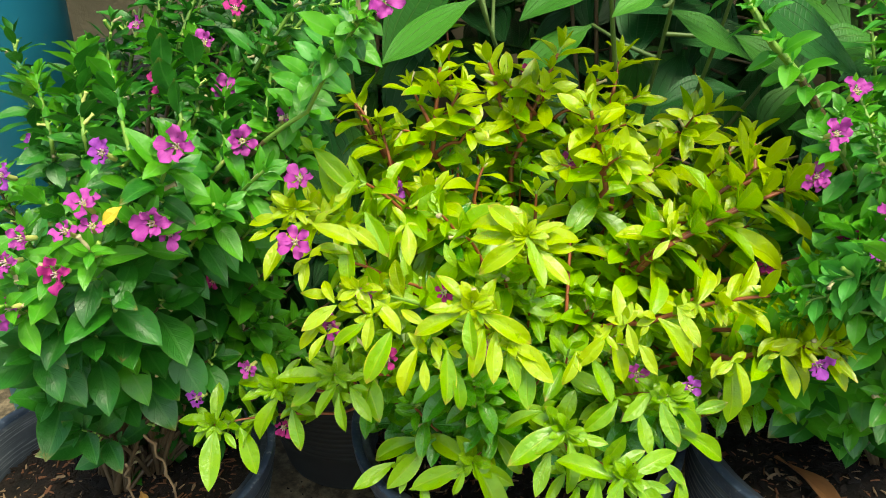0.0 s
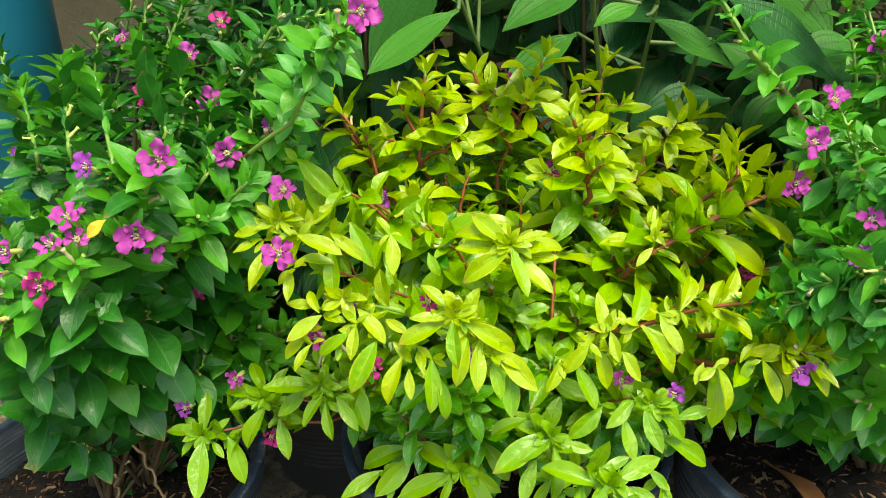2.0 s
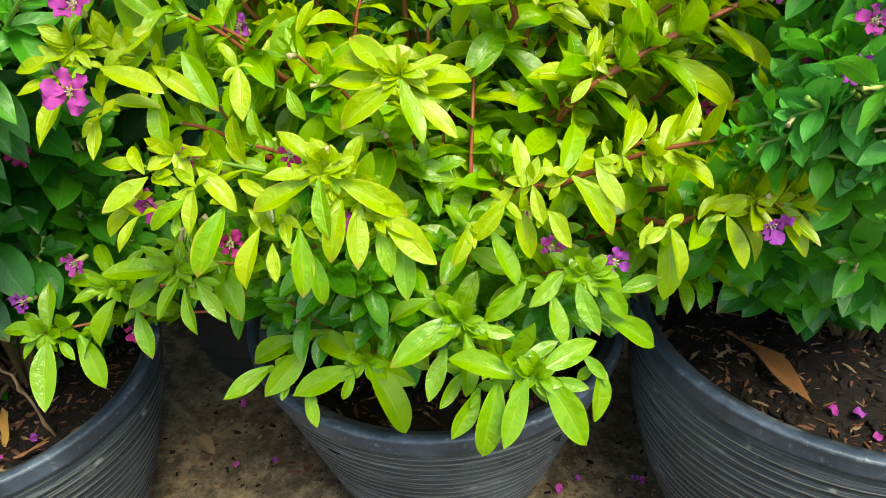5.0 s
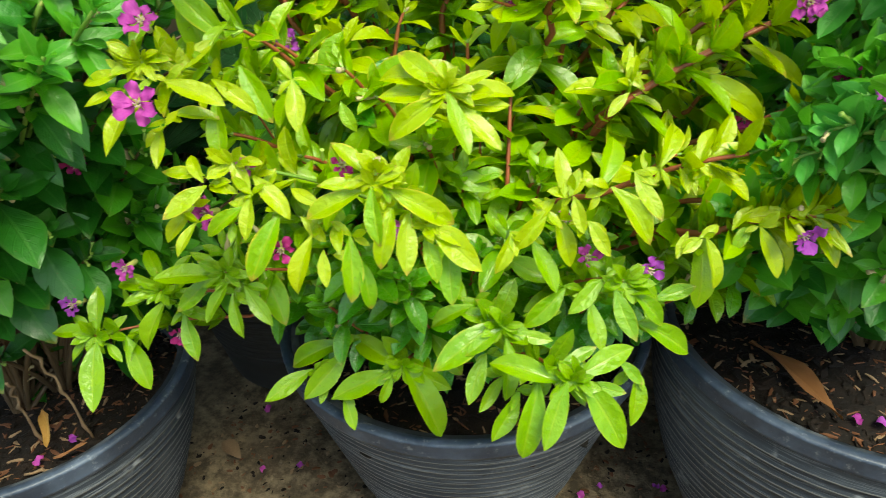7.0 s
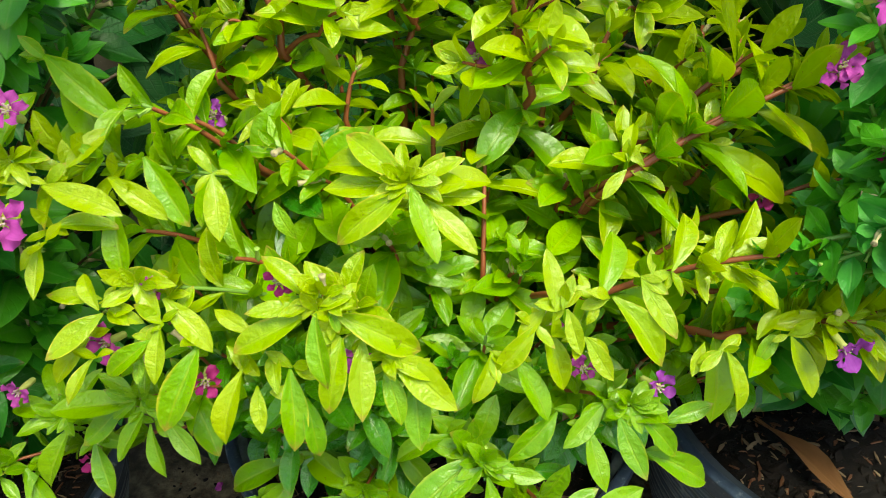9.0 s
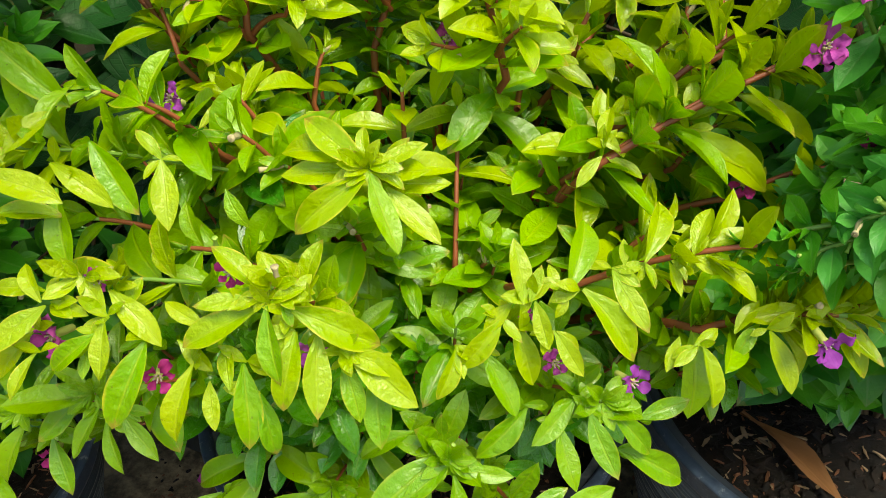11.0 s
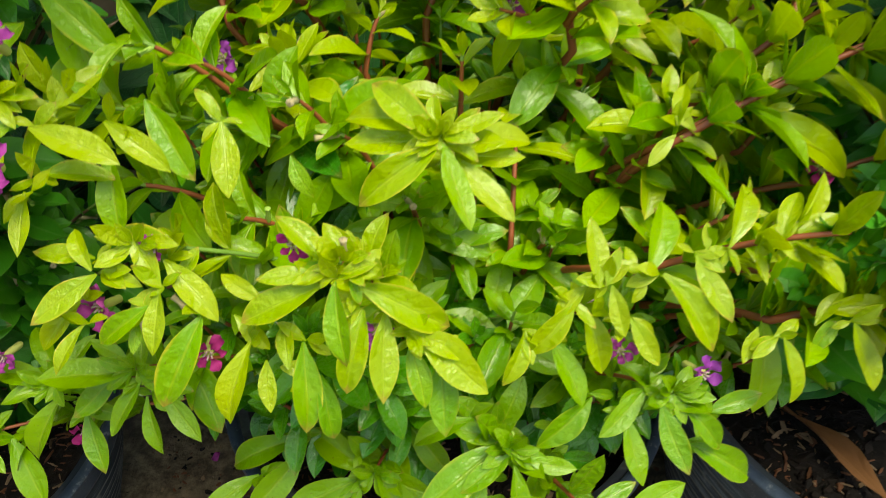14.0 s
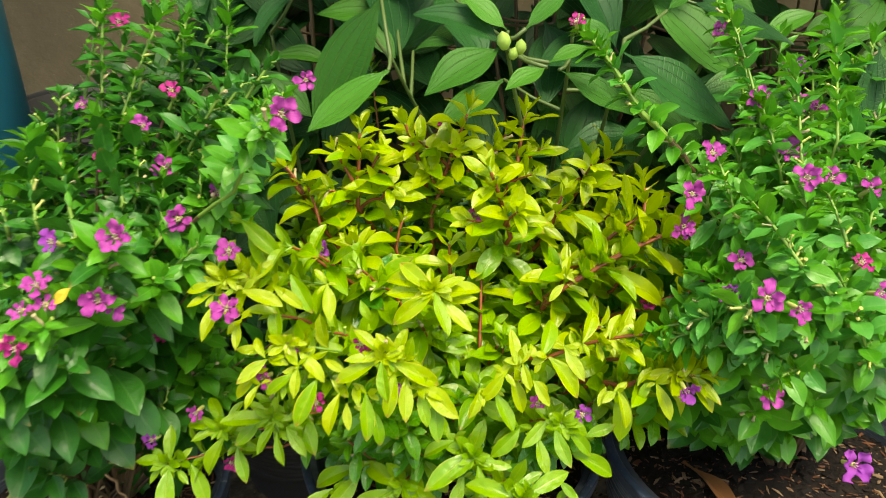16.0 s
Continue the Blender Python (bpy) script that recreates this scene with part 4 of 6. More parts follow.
# long upper branch
golden.rosette((0.142, 0.36, 0.338), (
    (-0.0229, -0.0023, -0.0029, 0.0017, 0.0081, 0.0114),
    (-0.0045, 0.0003, 0.0004, 0.0061, 0.0148, 0.0171),
    (0.0216, 0.0068, 0.0118, 0.0066, 0.0140, 0.0151),
    (0.0088, -0.0006, -0.0007, 0.0226, -0.0146, -0.0158),
    (0.0050, 0.0033, -0.0022, 0.0228, -0.0110, -0.0102),
    (0.0260, 0.0044, 0.0087, 0.0229, -0.0124, -0.0109),
    (0.0115, 0.0067, 0.0053, 0.0173, -0.0006, -0.0023),
    (-0.0115, 0.0006, -0.0025, 0.0123, -0.0023, -0.0061),
    (-0.0124, -0.0019, -0.0024, -0.0003, 0.0065, 0.0092),
    (0.0074, 0.0031, 0.0038, 0.0015, 0.0072, 0.0110),
    (0.0338, 0.0116, 0.0146, -0.0109, 0.0052, 0.0063),
    (-0.0251, -0.0052, -0.0066, -0.0090, -0.0052, -0.0073),
    (-0.0212, -0.0025, -0.0079, 0.0105, -0.0054, -0.0050),
    (-0.0085, -0.0008, -0.0010, -0.0012, 0.0050, 0.0059),
    (0.0153, 0.0047, 0.0059, 0.0035, 0.0081, 0.0087),
), BRIGHT, via=(0.117, 0.36, 0.327), tip=(0.188, 0.366, 0.361), thick=0.0014)
# low branch with a mauve flower
golden.rosette((0.178, 0.304, 0.298), (
    (-0.0402, -0.0047, -0.0059, 0.0060, -0.0103, -0.0140),
    (-0.0180, -0.0024, -0.0031, 0.0049, -0.0108, -0.0150),
    (-0.0000, 0.0003, 0.0004, 0.0112, -0.0123, -0.0136),
    (0.0055, 0.0006, 0.0007, 0.0153, 0.0053, 0.0032),
    (-0.0033, 0.0004, 0.0005, 0.0072, 0.0116, 0.0151),
    (0.0023, 0.0012, 0.0015, 0.0104, 0.0077, 0.0103),
    (-0.0462, 0.0011, -0.0050, -0.0042, -0.0053, -0.0084),
    (-0.0415, -0.0018, -0.0055, 0.0073, 0.0026, 0.0037),
    (-0.0061, 0.0040, 0.0003, -0.0178, -0.0014, 0.0010),
    (0.0024, 0.0016, 0.0020, -0.0058, 0.0048, 0.0076),
    (-0.0272, 0.0016, -0.0043, 0.0074, 0.0059, 0.0078),
    (-0.0196, 0.0039, -0.0047, -0.0079, -0.0062, -0.0062),
    (0.0056, 0.0011, 0.0014, 0.0116, -0.0011, -0.0041),
    (0.0046, 0.0016, 0.0020, 0.0054, 0.0050, 0.0058),
), BRIGHT, via=(0.15, 0.326, 0.279), tip=(0.187, 0.304, 0.302), thick=0.0012)
# leaf pairs along the two long branches
for tip, via in (
    ((0.190, 0.364, 0.362), (0.117, 0.358, 0.327)),
    ((0.184, 0.302, 0.300), (0.148, 0.324, 0.280)),
    ((0.176, 0.380, 0.368), (0.130, 0.376, 0.334)),
):
    golden.shoot(tip, via=via, leaf=0.030, mats=BRIGHT, reach=0.085, gap=0.0125, first=0.36, ramp=0.014, low=26, wide=74, axil=0.9, thick=0.0017, drop=0.03, loose=0.5)
# upright red-stemmed shoots at the back, then their side shoots
for tip, via in (
    ((0.071, 0.455, 0.416), (0.042, 0.440, 0.345)),
    ((0.111, 0.475, 0.408), (0.102, 0.455, 0.369)),
    ((0.076, 0.385, 0.396), (0.090, 0.390, 0.348)),
    ((-0.001, 0.430, 0.411), (-0.006, 0.425, 0.359)),
    ((0.180, 0.490, 0.371), (0.125, 0.440, 0.335)),
    ((0.178, 0.450, 0.356), (0.171, 0.430, 0.335)),
    ((0.096, 0.460, 0.396), (0.082, 0.452, 0.370)),
    ((0.130, 0.430, 0.361), (0.122, 0.428, 0.335)),
    ((0.186, 0.440, 0.366), (0.182, 0.416, 0.345)),
    ((0.026, 0.450, 0.409), (0.038, 0.448, 0.370)),
):
    golden.shoot(tip, via=via, leaf=0.031, mats=BRIGHT, reach=0.085, gap=0.0120, first=0.36, ramp=0.014, low=24, wide=80, axil=0.9, thick=0.0018, drop=0.05, loose=0.4)
for tip, via, foot in (
    ((0.012, 0.425, 0.399), (0.004, 0.426, 0.384), (-0.004, 0.426, 0.372)),
    ((-0.019, 0.430, 0.398), (-0.013, 0.428, 0.386), (-0.007, 0.427, 0.374)),
    ((0.040, 0.430, 0.381), (0.045, 0.435, 0.370), (0.050, 0.442, 0.361)),
    ((0.142, 0.450, 0.363), (0.150, 0.455, 0.358), (0.157, 0.462, 0.352)),
    ((0.060, 0.440, 0.392), (0.060, 0.448, 0.384), (0.060, 0.450, 0.378)),
    ((0.086, 0.448, 0.385), (0.078, 0.450, 0.378), (0.068, 0.452, 0.372)),
    ((0.120, 0.455, 0.386), (0.112, 0.460, 0.378), (0.105, 0.462, 0.370)),
    ((0.092, 0.372, 0.372), (0.088, 0.380, 0.365), (0.086, 0.387, 0.358)),
    ((0.062, 0.378, 0.366), (0.072, 0.383, 0.362), (0.082, 0.387, 0.360)),
    ((0.020, 0.412, 0.376), (0.010, 0.420, 0.366), (-0.004, 0.426, 0.358)),
    ((-0.024, 0.415, 0.374), (-0.014, 0.420, 0.366), (-0.006, 0.426, 0.356)),
    ((0.034, 0.436, 0.400), (0.046, 0.442, 0.388), (0.056, 0.446, 0.376)),
    ((0.112, 0.440, 0.372), (0.100, 0.450, 0.364), (0.098, 0.456, 0.356)),
    ((0.152, 0.445, 0.376), (0.150, 0.458, 0.362), (0.150, 0.464, 0.352)),
    ((0.114, 0.412, 0.348), (0.104, 0.420, 0.340), (0.096, 0.400, 0.332)),
    ((0.160, 0.420, 0.350), (0.158, 0.432, 0.340), (0.150, 0.440, 0.332)),
):
    golden.shoot(tip, via=via, foot=foot, leaf=0.027, mats=BRIGHT, reach=0.024, gap=0.011, first=0.36, ramp=0.012, low=26, wide=72, axil=0.4, thick=0.001, loose=0.5)
# tufts that fill the middle of the bush
for tip, via in (
    ((0.024, 0.412, 0.355), (0.018, 0.408, 0.335)),
    ((-0.007, 0.398, 0.348), (-0.004, 0.396, 0.318)),
    ((-0.010, 0.388, 0.351), (0.004, 0.390, 0.325)),
    ((-0.002, 0.356, 0.347), (0.012, 0.366, 0.322)),
    ((0.011, 0.359, 0.333), (0.022, 0.370, 0.312)),
    ((-0.030, 0.357, 0.359), (-0.010, 0.366, 0.335)),
    ((-0.040, 0.350, 0.366), (-0.014, 0.366, 0.336)),
    ((-0.037, 0.420, 0.378), (-0.029, 0.410, 0.352)),
    ((-0.067, 0.450, 0.405), (-0.045, 0.430, 0.372)),
    ((-0.052, 0.430, 0.388), (-0.038, 0.424, 0.365)),
    ((0.105, 0.378, 0.320), (0.100, 0.384, 0.300)),
    ((0.111, 0.368, 0.316), (0.106, 0.376, 0.298)),
    ((0.125, 0.373, 0.338), (0.119, 0.376, 0.318)),
    ((0.078, 0.372, 0.297), (0.074, 0.380, 0.278)),
    ((0.080, 0.356, 0.292), (0.074, 0.366, 0.272)),
    ((0.073, 0.396, 0.338), (0.068, 0.362, 0.285)),
    ((0.052, 0.392, 0.346), (0.052, 0.392, 0.318)),
    ((0.150, 0.392, 0.345), (0.140, 0.392, 0.322)),
    ((0.165, 0.408, 0.348), (0.152, 0.406, 0.326)),
    ((0.168, 0.378, 0.332), (0.154, 0.382, 0.312)),
    ((0.198, 0.350, 0.326), (0.170, 0.358, 0.312)),
    ((0.178, 0.330, 0.300), (0.152, 0.340, 0.288)),
    ((0.140, 0.345, 0.308), (0.124, 0.352, 0.290)),
    ((-0.020, 0.335, 0.318), (0.000, 0.352, 0.296)),
    ((0.030, 0.345, 0.318), (0.036, 0.358, 0.296)),
    ((-0.050, 0.345, 0.325), (-0.020, 0.362, 0.300)),
):
    golden.shoot(tip, via=via, leaf=0.0275, mats=BRIGHT if tip[1] > 0.385 or tip[0] > 0.12 else GOLD, reach=0.08, gap=0.0125, first=0.34, ramp=0.013, low=26, wide=76, axil=0.5, thick=0.0013, loose=0.5)
golden.shoot((0.001, 0.541, 0.433), leaf=0.018, mats=GOLD, reach=0.07, first=0.4, ramp=0.02, low=25, axil=0.4)
# deeper green growth inside
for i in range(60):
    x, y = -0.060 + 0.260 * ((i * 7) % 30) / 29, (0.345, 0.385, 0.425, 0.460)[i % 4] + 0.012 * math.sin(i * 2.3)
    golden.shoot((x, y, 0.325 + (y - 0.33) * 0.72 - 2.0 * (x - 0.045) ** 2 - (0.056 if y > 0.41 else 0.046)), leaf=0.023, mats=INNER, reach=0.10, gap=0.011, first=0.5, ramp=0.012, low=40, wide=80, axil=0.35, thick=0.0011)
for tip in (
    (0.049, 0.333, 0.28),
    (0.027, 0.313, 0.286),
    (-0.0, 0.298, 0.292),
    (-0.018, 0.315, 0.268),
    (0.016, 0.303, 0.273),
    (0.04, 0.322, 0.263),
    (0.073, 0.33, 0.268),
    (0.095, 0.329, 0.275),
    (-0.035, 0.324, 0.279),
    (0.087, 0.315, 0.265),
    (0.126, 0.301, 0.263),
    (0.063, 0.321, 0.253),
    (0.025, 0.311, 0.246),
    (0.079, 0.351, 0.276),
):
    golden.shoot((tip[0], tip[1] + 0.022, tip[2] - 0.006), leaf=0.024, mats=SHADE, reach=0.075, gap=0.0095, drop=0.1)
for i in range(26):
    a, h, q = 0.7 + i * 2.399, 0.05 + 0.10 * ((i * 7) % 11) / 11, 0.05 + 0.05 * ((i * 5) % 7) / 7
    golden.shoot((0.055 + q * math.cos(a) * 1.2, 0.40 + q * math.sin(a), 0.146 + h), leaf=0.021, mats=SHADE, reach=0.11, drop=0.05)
for x, y, z, nx, ny, nz, s, mat in (
    (-0.063, 0.297, 0.356, 0, -0.85, 0.5, 0.0085, M_PETAL),
    (-0.063, 0.317, 0.378, 0, -0.7, 0.6, 0.0078, M_PETAL),
    (0.173, 0.295, 0.296, 0.1, -0.8, -0.1, 0.0085, M_MAUVE),
    (-0.052, 0.306, 0.309, -0.3, -0.8, 0.3, 0.007, M_PETAL),
    (-0.026, 0.305, 0.292, 0.1, -0.9, 0.15, 0.006, M_ROSE),
    (-0.103, 0.337, 0.266, -0.2, -0.7, 0.1, 0.006, M_PETAL),
    (-0.135, 0.343, 0.243, -0.2, -0.6, 0.2, 0.006, M_MAUVE),
    (-0.089, 0.342, 0.224, 0, -0.9, 0.1, 0.007, M_ROSE),
    (0.12, 0.306, 0.275, 0.3, -0.7, 0.2, 0.008, M_MAUVE),
    (0.097, 0.317, 0.276, 0, -0.8, 0.2, 0.006, M_PETAL),
):
    golden.flower((x, y, z), (nx, ny, nz), s, mat)
for x, y, z, nx, ny, nz, s, mat in (
    (0.001, 0.306, 0.327, 0, -0.7, 0.5, 0.005, M_ROSE),
    (0.022, 0.295, 0.306, 0, -0.8, 0.1, 0.006, M_MAUVE),
    (0.054, 0.466, 0.399, -0.3, -0.6, 0.3, 0.007, M_ROSE),
    (0.07, 0.403, 0.36, -0.3, -0.7, 0.2, 0.006, M_PETAL),
    (0.088, 0.328, 0.288, 0, -0.9, 0.15, 0.004, M_PETAL),
    (0.182, 0.349, 0.366, 0.2, -0.7, 0.4, 0.007, M_PETAL),
    (0.168, 0.353, 0.32, 0, -0.7, 0.2, 0.006, M_ROSE),
    (-0.034, 0.305, 0.328, -0.1, -0.7, 0.2, 0.005, M_PETAL),
    (-0.024, 0.37, 0.354, -0.2, -0.6, 0.4, 0.006, M_MAUVE),
):
    golden.flower((x, y, z), (nx, ny, nz), s, mat)
golden.dress(top=0.045, buds=0.07, spent=0.06)
golden.finish((0.05, 0.20, 0.30))


# ---- green flowering shrub in the left pot ----
GREEN = (M_FRESH, M_GREEN, M_GREEN)
OLD = (M_GREEN, M_GREEN, M_GREEN)
YOUNG = (M_FRESH, M_COOL, M_FRESH)
TWIGS = (M_TWIG, M_TWIG, M_WOOD)
WOODY = (M_WOOD, M_TWIG)
left = Plant("flowering_shrub", (-0.222, 0.420, 0.126), "green shrub with many magenta flowers in a black pot", "shrub", 23, "green flowering shrubs", 4, (0.30, 0.60), 0.03)
for tip in (
    (-0.175, 0.502, 0.482), (-0.133, 0.482, 0.48), (-0.121, 0.513, 0.472), (-0.069, 0.383, 0.449),
    (-0.21, 0.456, 0.416), (-0.229, 0.411, 0.407), (-0.111, 0.434, 0.416), (-0.113, 0.386, 0.397),
    (-0.199, 0.465, 0.428), (-0.169, 0.479, 0.429), (-0.101, 0.452, 0.423), (-0.079, 0.442, 0.424),
    (-0.089, 0.415, 0.4), (-0.264, 0.469, 0.421), (-0.172, 0.524, 0.457),
    (-0.106, 0.52, 0.463),
):
    left.shoot(tip, leaf=0.026, first=0.4, mats=OLD, reach=0.16, gap=0.0125, axil=0.7, wide=78, drop=0.0, thick=0.0018, stem=TWIGS, shape="lance", loose=0.6)
for tip in (
    (-0.156, 0.486, 0.436), (-0.202, 0.491, 0.424), (-0.114, 0.481, 0.427), (-0.07, 0.428, 0.441),
    (-0.059, 0.465, 0.447),
):
    left.shoot(tip, leaf=0.026, first=0.4, mats=OLD, reach=0.16, gap=0.0125, axil=0.7, wide=78, drop=0.0, thick=0.0018, stem=TWIGS, shape="lance", loose=0.6)
left.shoot((-0.030, 0.285, 0.450), via=(-0.074, 0.369, 0.395), leaf=0.018, mats=YOUNG, reach=0.14, gap=0.008, axil=0.6, drop=0.0, stem=TWIGS, shape="oval")
left.shoot((-0.038, 0.4, 0.441), via=(-0.078, 0.358, 0.393), leaf=0.018, mats=YOUNG, reach=0.12, gap=0.008, axil=0.6, drop=0.0, stem=TWIGS, shape="oval")
for tip in (
    (-0.104, 0.287, 0.403), (-0.122, 0.291, 0.37), (-0.155, 0.306, 0.373), (-0.138, 0.296, 0.369),
    (-0.16, 0.282, 0.352), (-0.186, 0.307, 0.357), (-0.095, 0.347, 0.388), (-0.159, 0.351, 0.383),
    (-0.182, 0.285, 0.348), (-0.078, 0.37, 0.389), (-0.095, 0.309, 0.369), (-0.145, 0.282, 0.359),
    (-0.179, 0.271, 0.339), (-0.078, 0.319, 0.382),
):
    left.shoot(tip, leaf=0.026, first=0.4, mats=GREEN, reach=0.11, gap=0.0125, axil=0.6, wide=76, drop=0.0, thick=0.0015, stem=TWIGS, shape="lance", loose=0.6)
for tip in (
    (-0.147, 0.297, 0.331), (-0.138, 0.329, 0.311), (-0.162, 0.304, 0.306), (-0.138, 0.349, 0.28),
    (-0.159, 0.348, 0.259), (-0.127, 0.375, 0.277), (-0.137, 0.369, 0.308), (-0.154, 0.324, 0.304),
    (-0.186, 0.293, 0.304), (-0.172, 0.297, 0.319), (-0.113, 0.373, 0.309), (-0.129, 0.362, 0.258),
):
    left.shoot(tip, leaf=0.033, mats=OLD, reach=0.055, gap=0.014, axil=0.2, ramp=0.012, wide=72, drop=0.0, stem=WOODY, shape="oval")
for i in range(15):
    a, h, q = 0.3 + i * 2.399, 0.10 + 0.16 * ((i * 7) % 11) / 11, 0.04 + 0.08 * ((i * 5) % 7) / 7
    left.shoot((-0.19 + q * math.cos(a), 0.40 + q * math.sin(a), 0.141 + h), leaf=0.027, mats=GREEN, reach=0.10, gap=0.012, stem=WOODY, shape="oval", drop=0.05)
for tip in (
    (-0.098, 0.361, 0.338), (-0.094, 0.371, 0.31), (-0.12, 0.397, 0.276), (-0.1, 0.381, 0.273),
    (-0.079, 0.462, 0.38), (-0.071, 0.513, 0.392), (-0.073, 0.386, 0.373), (-0.105, 0.46, 0.402),
    (-0.116, 0.347, 0.373), (-0.144, 0.32, 0.34),
    (-0.126, 0.342, 0.345), (-0.127, 0.377, 0.26), (-0.112, 0.379, 0.248), (-0.12, 0.383, 0.272),
    (-0.095, 0.381, 0.25), (-0.104, 0.39, 0.283),
):
    left.shoot(tip, leaf=0.027, first=0.4, mats=GREEN, reach=0.09, gap=0.012, axil=0.3, wide=70, drop=0.02, stem=WOODY, shape="oval")
for x, y, z, nx, ny, nz, s, mat in (
    (-0.102, 0.281, 0.403, 0.1, -0.8, 0.5, 0.0085, M_PETAL),
    (-0.091, 0.332, 0.391, 0.1, -0.9, 0.3, 0.008, M_PETAL),
    (-0.119, 0.286, 0.369, 0, -0.9, 0.4, 0.009, M_PETAL),
    (-0.117, 0.297, 0.36, 0.3, -0.8, 0.2, 0.007, M_PETAL),
    (-0.157, 0.275, 0.351, -0.2, -0.9, 0.2, 0.0085, M_ROSE),
    (-0.137, 0.293, 0.397, -0.2, -0.7, 0.5, 0.007, M_MAUVE),
    (-0.148, 0.291, 0.376, -0.1, -0.6, 0.7, 0.008, M_PETAL),
    (-0.155, 0.285, 0.366, -0.1, -0.6, 0.5, 0.006, M_PETAL),
    (-0.172, 0.282, 0.364, -0.2, -0.8, 0.3, 0.007, M_PETAL),
    (-0.18, 0.275, 0.335, -0.2, -0.9, 0.2, 0.009, M_PETAL),
    (-0.181, 0.282, 0.353, -0.3, -0.8, 0.2, 0.007, M_PETAL),
):
    left.flower((x, y, z), (nx, ny, nz), s, mat)
for x, y, z, nx, ny, nz, s, mat in (
    (-0.108, 0.373, 0.406, 0.2, -0.7, 0.5, 0.008, M_PETAL),
    (-0.12, 0.388, 0.427, 0.1, -0.6, 0.6, 0.007, M_PETAL),
    (-0.148, 0.391, 0.408, -0.3, -0.6, 0.5, 0.007, M_ROSE),
    (-0.032, 0.428, 0.442, 0.2, -0.9, 0.2, 0.008, M_PETAL),
    (-0.112, 0.421, 0.44, 0, -0.5, 0.7, 0.007, M_ROSE),
    (-0.156, 0.477, 0.474, 0, -0.6, 0.6, 0.008, M_ROSE),
    (-0.173, 0.436, 0.43, -0.2, -0.6, 0.6, 0.006, M_PETAL),
    (-0.076, 0.358, 0.396, 0, -0.6, 0.6, 0.005, M_PETAL),
    (-0.125, 0.365, 0.304, 0, -0.8, -0.2, 0.007, M_ROSE),
    (-0.194, 0.345, 0.388, -0.3, -0.6, 0.4, 0.006, M_MAUVE),
    (-0.145, 0.288, 0.367, 0.2, -0.6, 0.5, 0.006, M_PETAL),
    (-0.193, 0.313, 0.381, -0.2, -0.7, 0.4, 0.007, M_MAUVE),
):
    left.flower((x, y, z), (nx, ny, nz), s, mat)
left.leaf(left.ways[0][0], Vector((-0.129, 0.284, 0.377)), Vector((-0.8, -0.3, -0.45)), Vector((0.1, -0.7, 0.7)), 0.012, M_YELLOW, "oval")
left.spike((-0.189, 0.397, 0.423), (-0.161, 0.328, 0.395), GREEN, rich=0.18)
left.spike((-0.159, 0.42, 0.429), (-0.119, 0.337, 0.4), GREEN, rich=0.18)
left.spike((-0.089, 0.419, 0.429), (-0.085, 0.355, 0.396), GREEN, rich=0.18)
left.spike((-0.181, 0.305, 0.376), (-0.154, 0.298, 0.358), GREEN, rich=0.18)
left.spike((-0.112, 0.301, 0.4), (-0.14, 0.305, 0.363), GREEN, rich=0.18)
left.spike((-0.201, 0.372, 0.415), (-0.175, 0.326, 0.393), GREEN, rich=0.18)
left.spike((-0.11, 0.393, 0.411), (-0.101, 0.329, 0.381), GREEN, rich=0.18)
left.spike((-0.044, 0.372, 0.445), (-0.08, 0.369, 0.391), GREEN, rich=0.18)
left.spike((-0.131, 0.407, 0.429), (-0.117, 0.354, 0.399), GREEN, rich=0.18)
left.spike((-0.173, 0.391, 0.414), (-0.131, 0.304, 0.394), GREEN, rich=0.18)
for tip, via in (
    ((-0.156, 0.460, 0.491), (-0.159, 0.430, 0.426)),
    ((-0.116, 0.450, 0.485), (-0.143, 0.420, 0.426)),
    ((-0.112, 0.480, 0.479), (-0.117, 0.460, 0.436)),
    ((-0.089, 0.500, 0.484), (-0.093, 0.470, 0.419)),
    ((-0.203, 0.430, 0.413), (-0.201, 0.400, 0.370)),
    ((-0.215, 0.410, 0.387), (-0.202, 0.380, 0.354)),
):
    left.spike(tip, via, GREEN, leaf=0.02, rich=0.22, reach=0.11)
left.spike((-0.021, 0.272, 0.459), (-0.060, 0.330, 0.405), GREEN, leaf=0.011, rich=0.25, reach=0.07)
left.flower((-0.020, 0.268, 0.459), (0.5, -0.8, 0.1), 0.009, M_PETAL)
# Extra low shoots, added to darken the gap between the left and middle pots.
for i in range(14):
    left.shoot((-0.150 + 0.100 * ((i * 5) % 14) / 13, 0.440 + 0.070 * ((i * 3) % 7) / 6, 0.170 + 0.010 * (i % 9)), leaf=0.028, mats=GREEN, reach=0.10, gap=0.011, axil=0.4, stem=WOODY, shape="oval", drop=0.1)
for tip in (
    (-0.205, 0.345, 0.220), (-0.214, 0.340, 0.245), (-0.200, 0.340, 0.270),
    (-0.245, 0.385, 0.235), (-0.262, 0.410, 0.260), (-0.275, 0.430, 0.300), (-0.250, 0.395, 0.290),
    (-0.235, 0.365, 0.310), (-0.270, 0.440, 0.220), (-0.290, 0.460, 0.260), (-0.285, 0.420, 0.215),
):
    left.shoot(tip, leaf=0.031, first=0.45, mats=OLD, reach=0.06, gap=0.013, axil=0.25, ramp=0.012, wide=70, drop=0.0, stem=WOODY, shape="oval")
left.dress(top=0.09, buds=0.34, spent=0.2, long=1.0)
left.finish((-0.15, 0.22, 0.33))


# ---- green flowering shrub in the right pot ----
COOL = (M_COOL, M_COOL, M_FRESH)
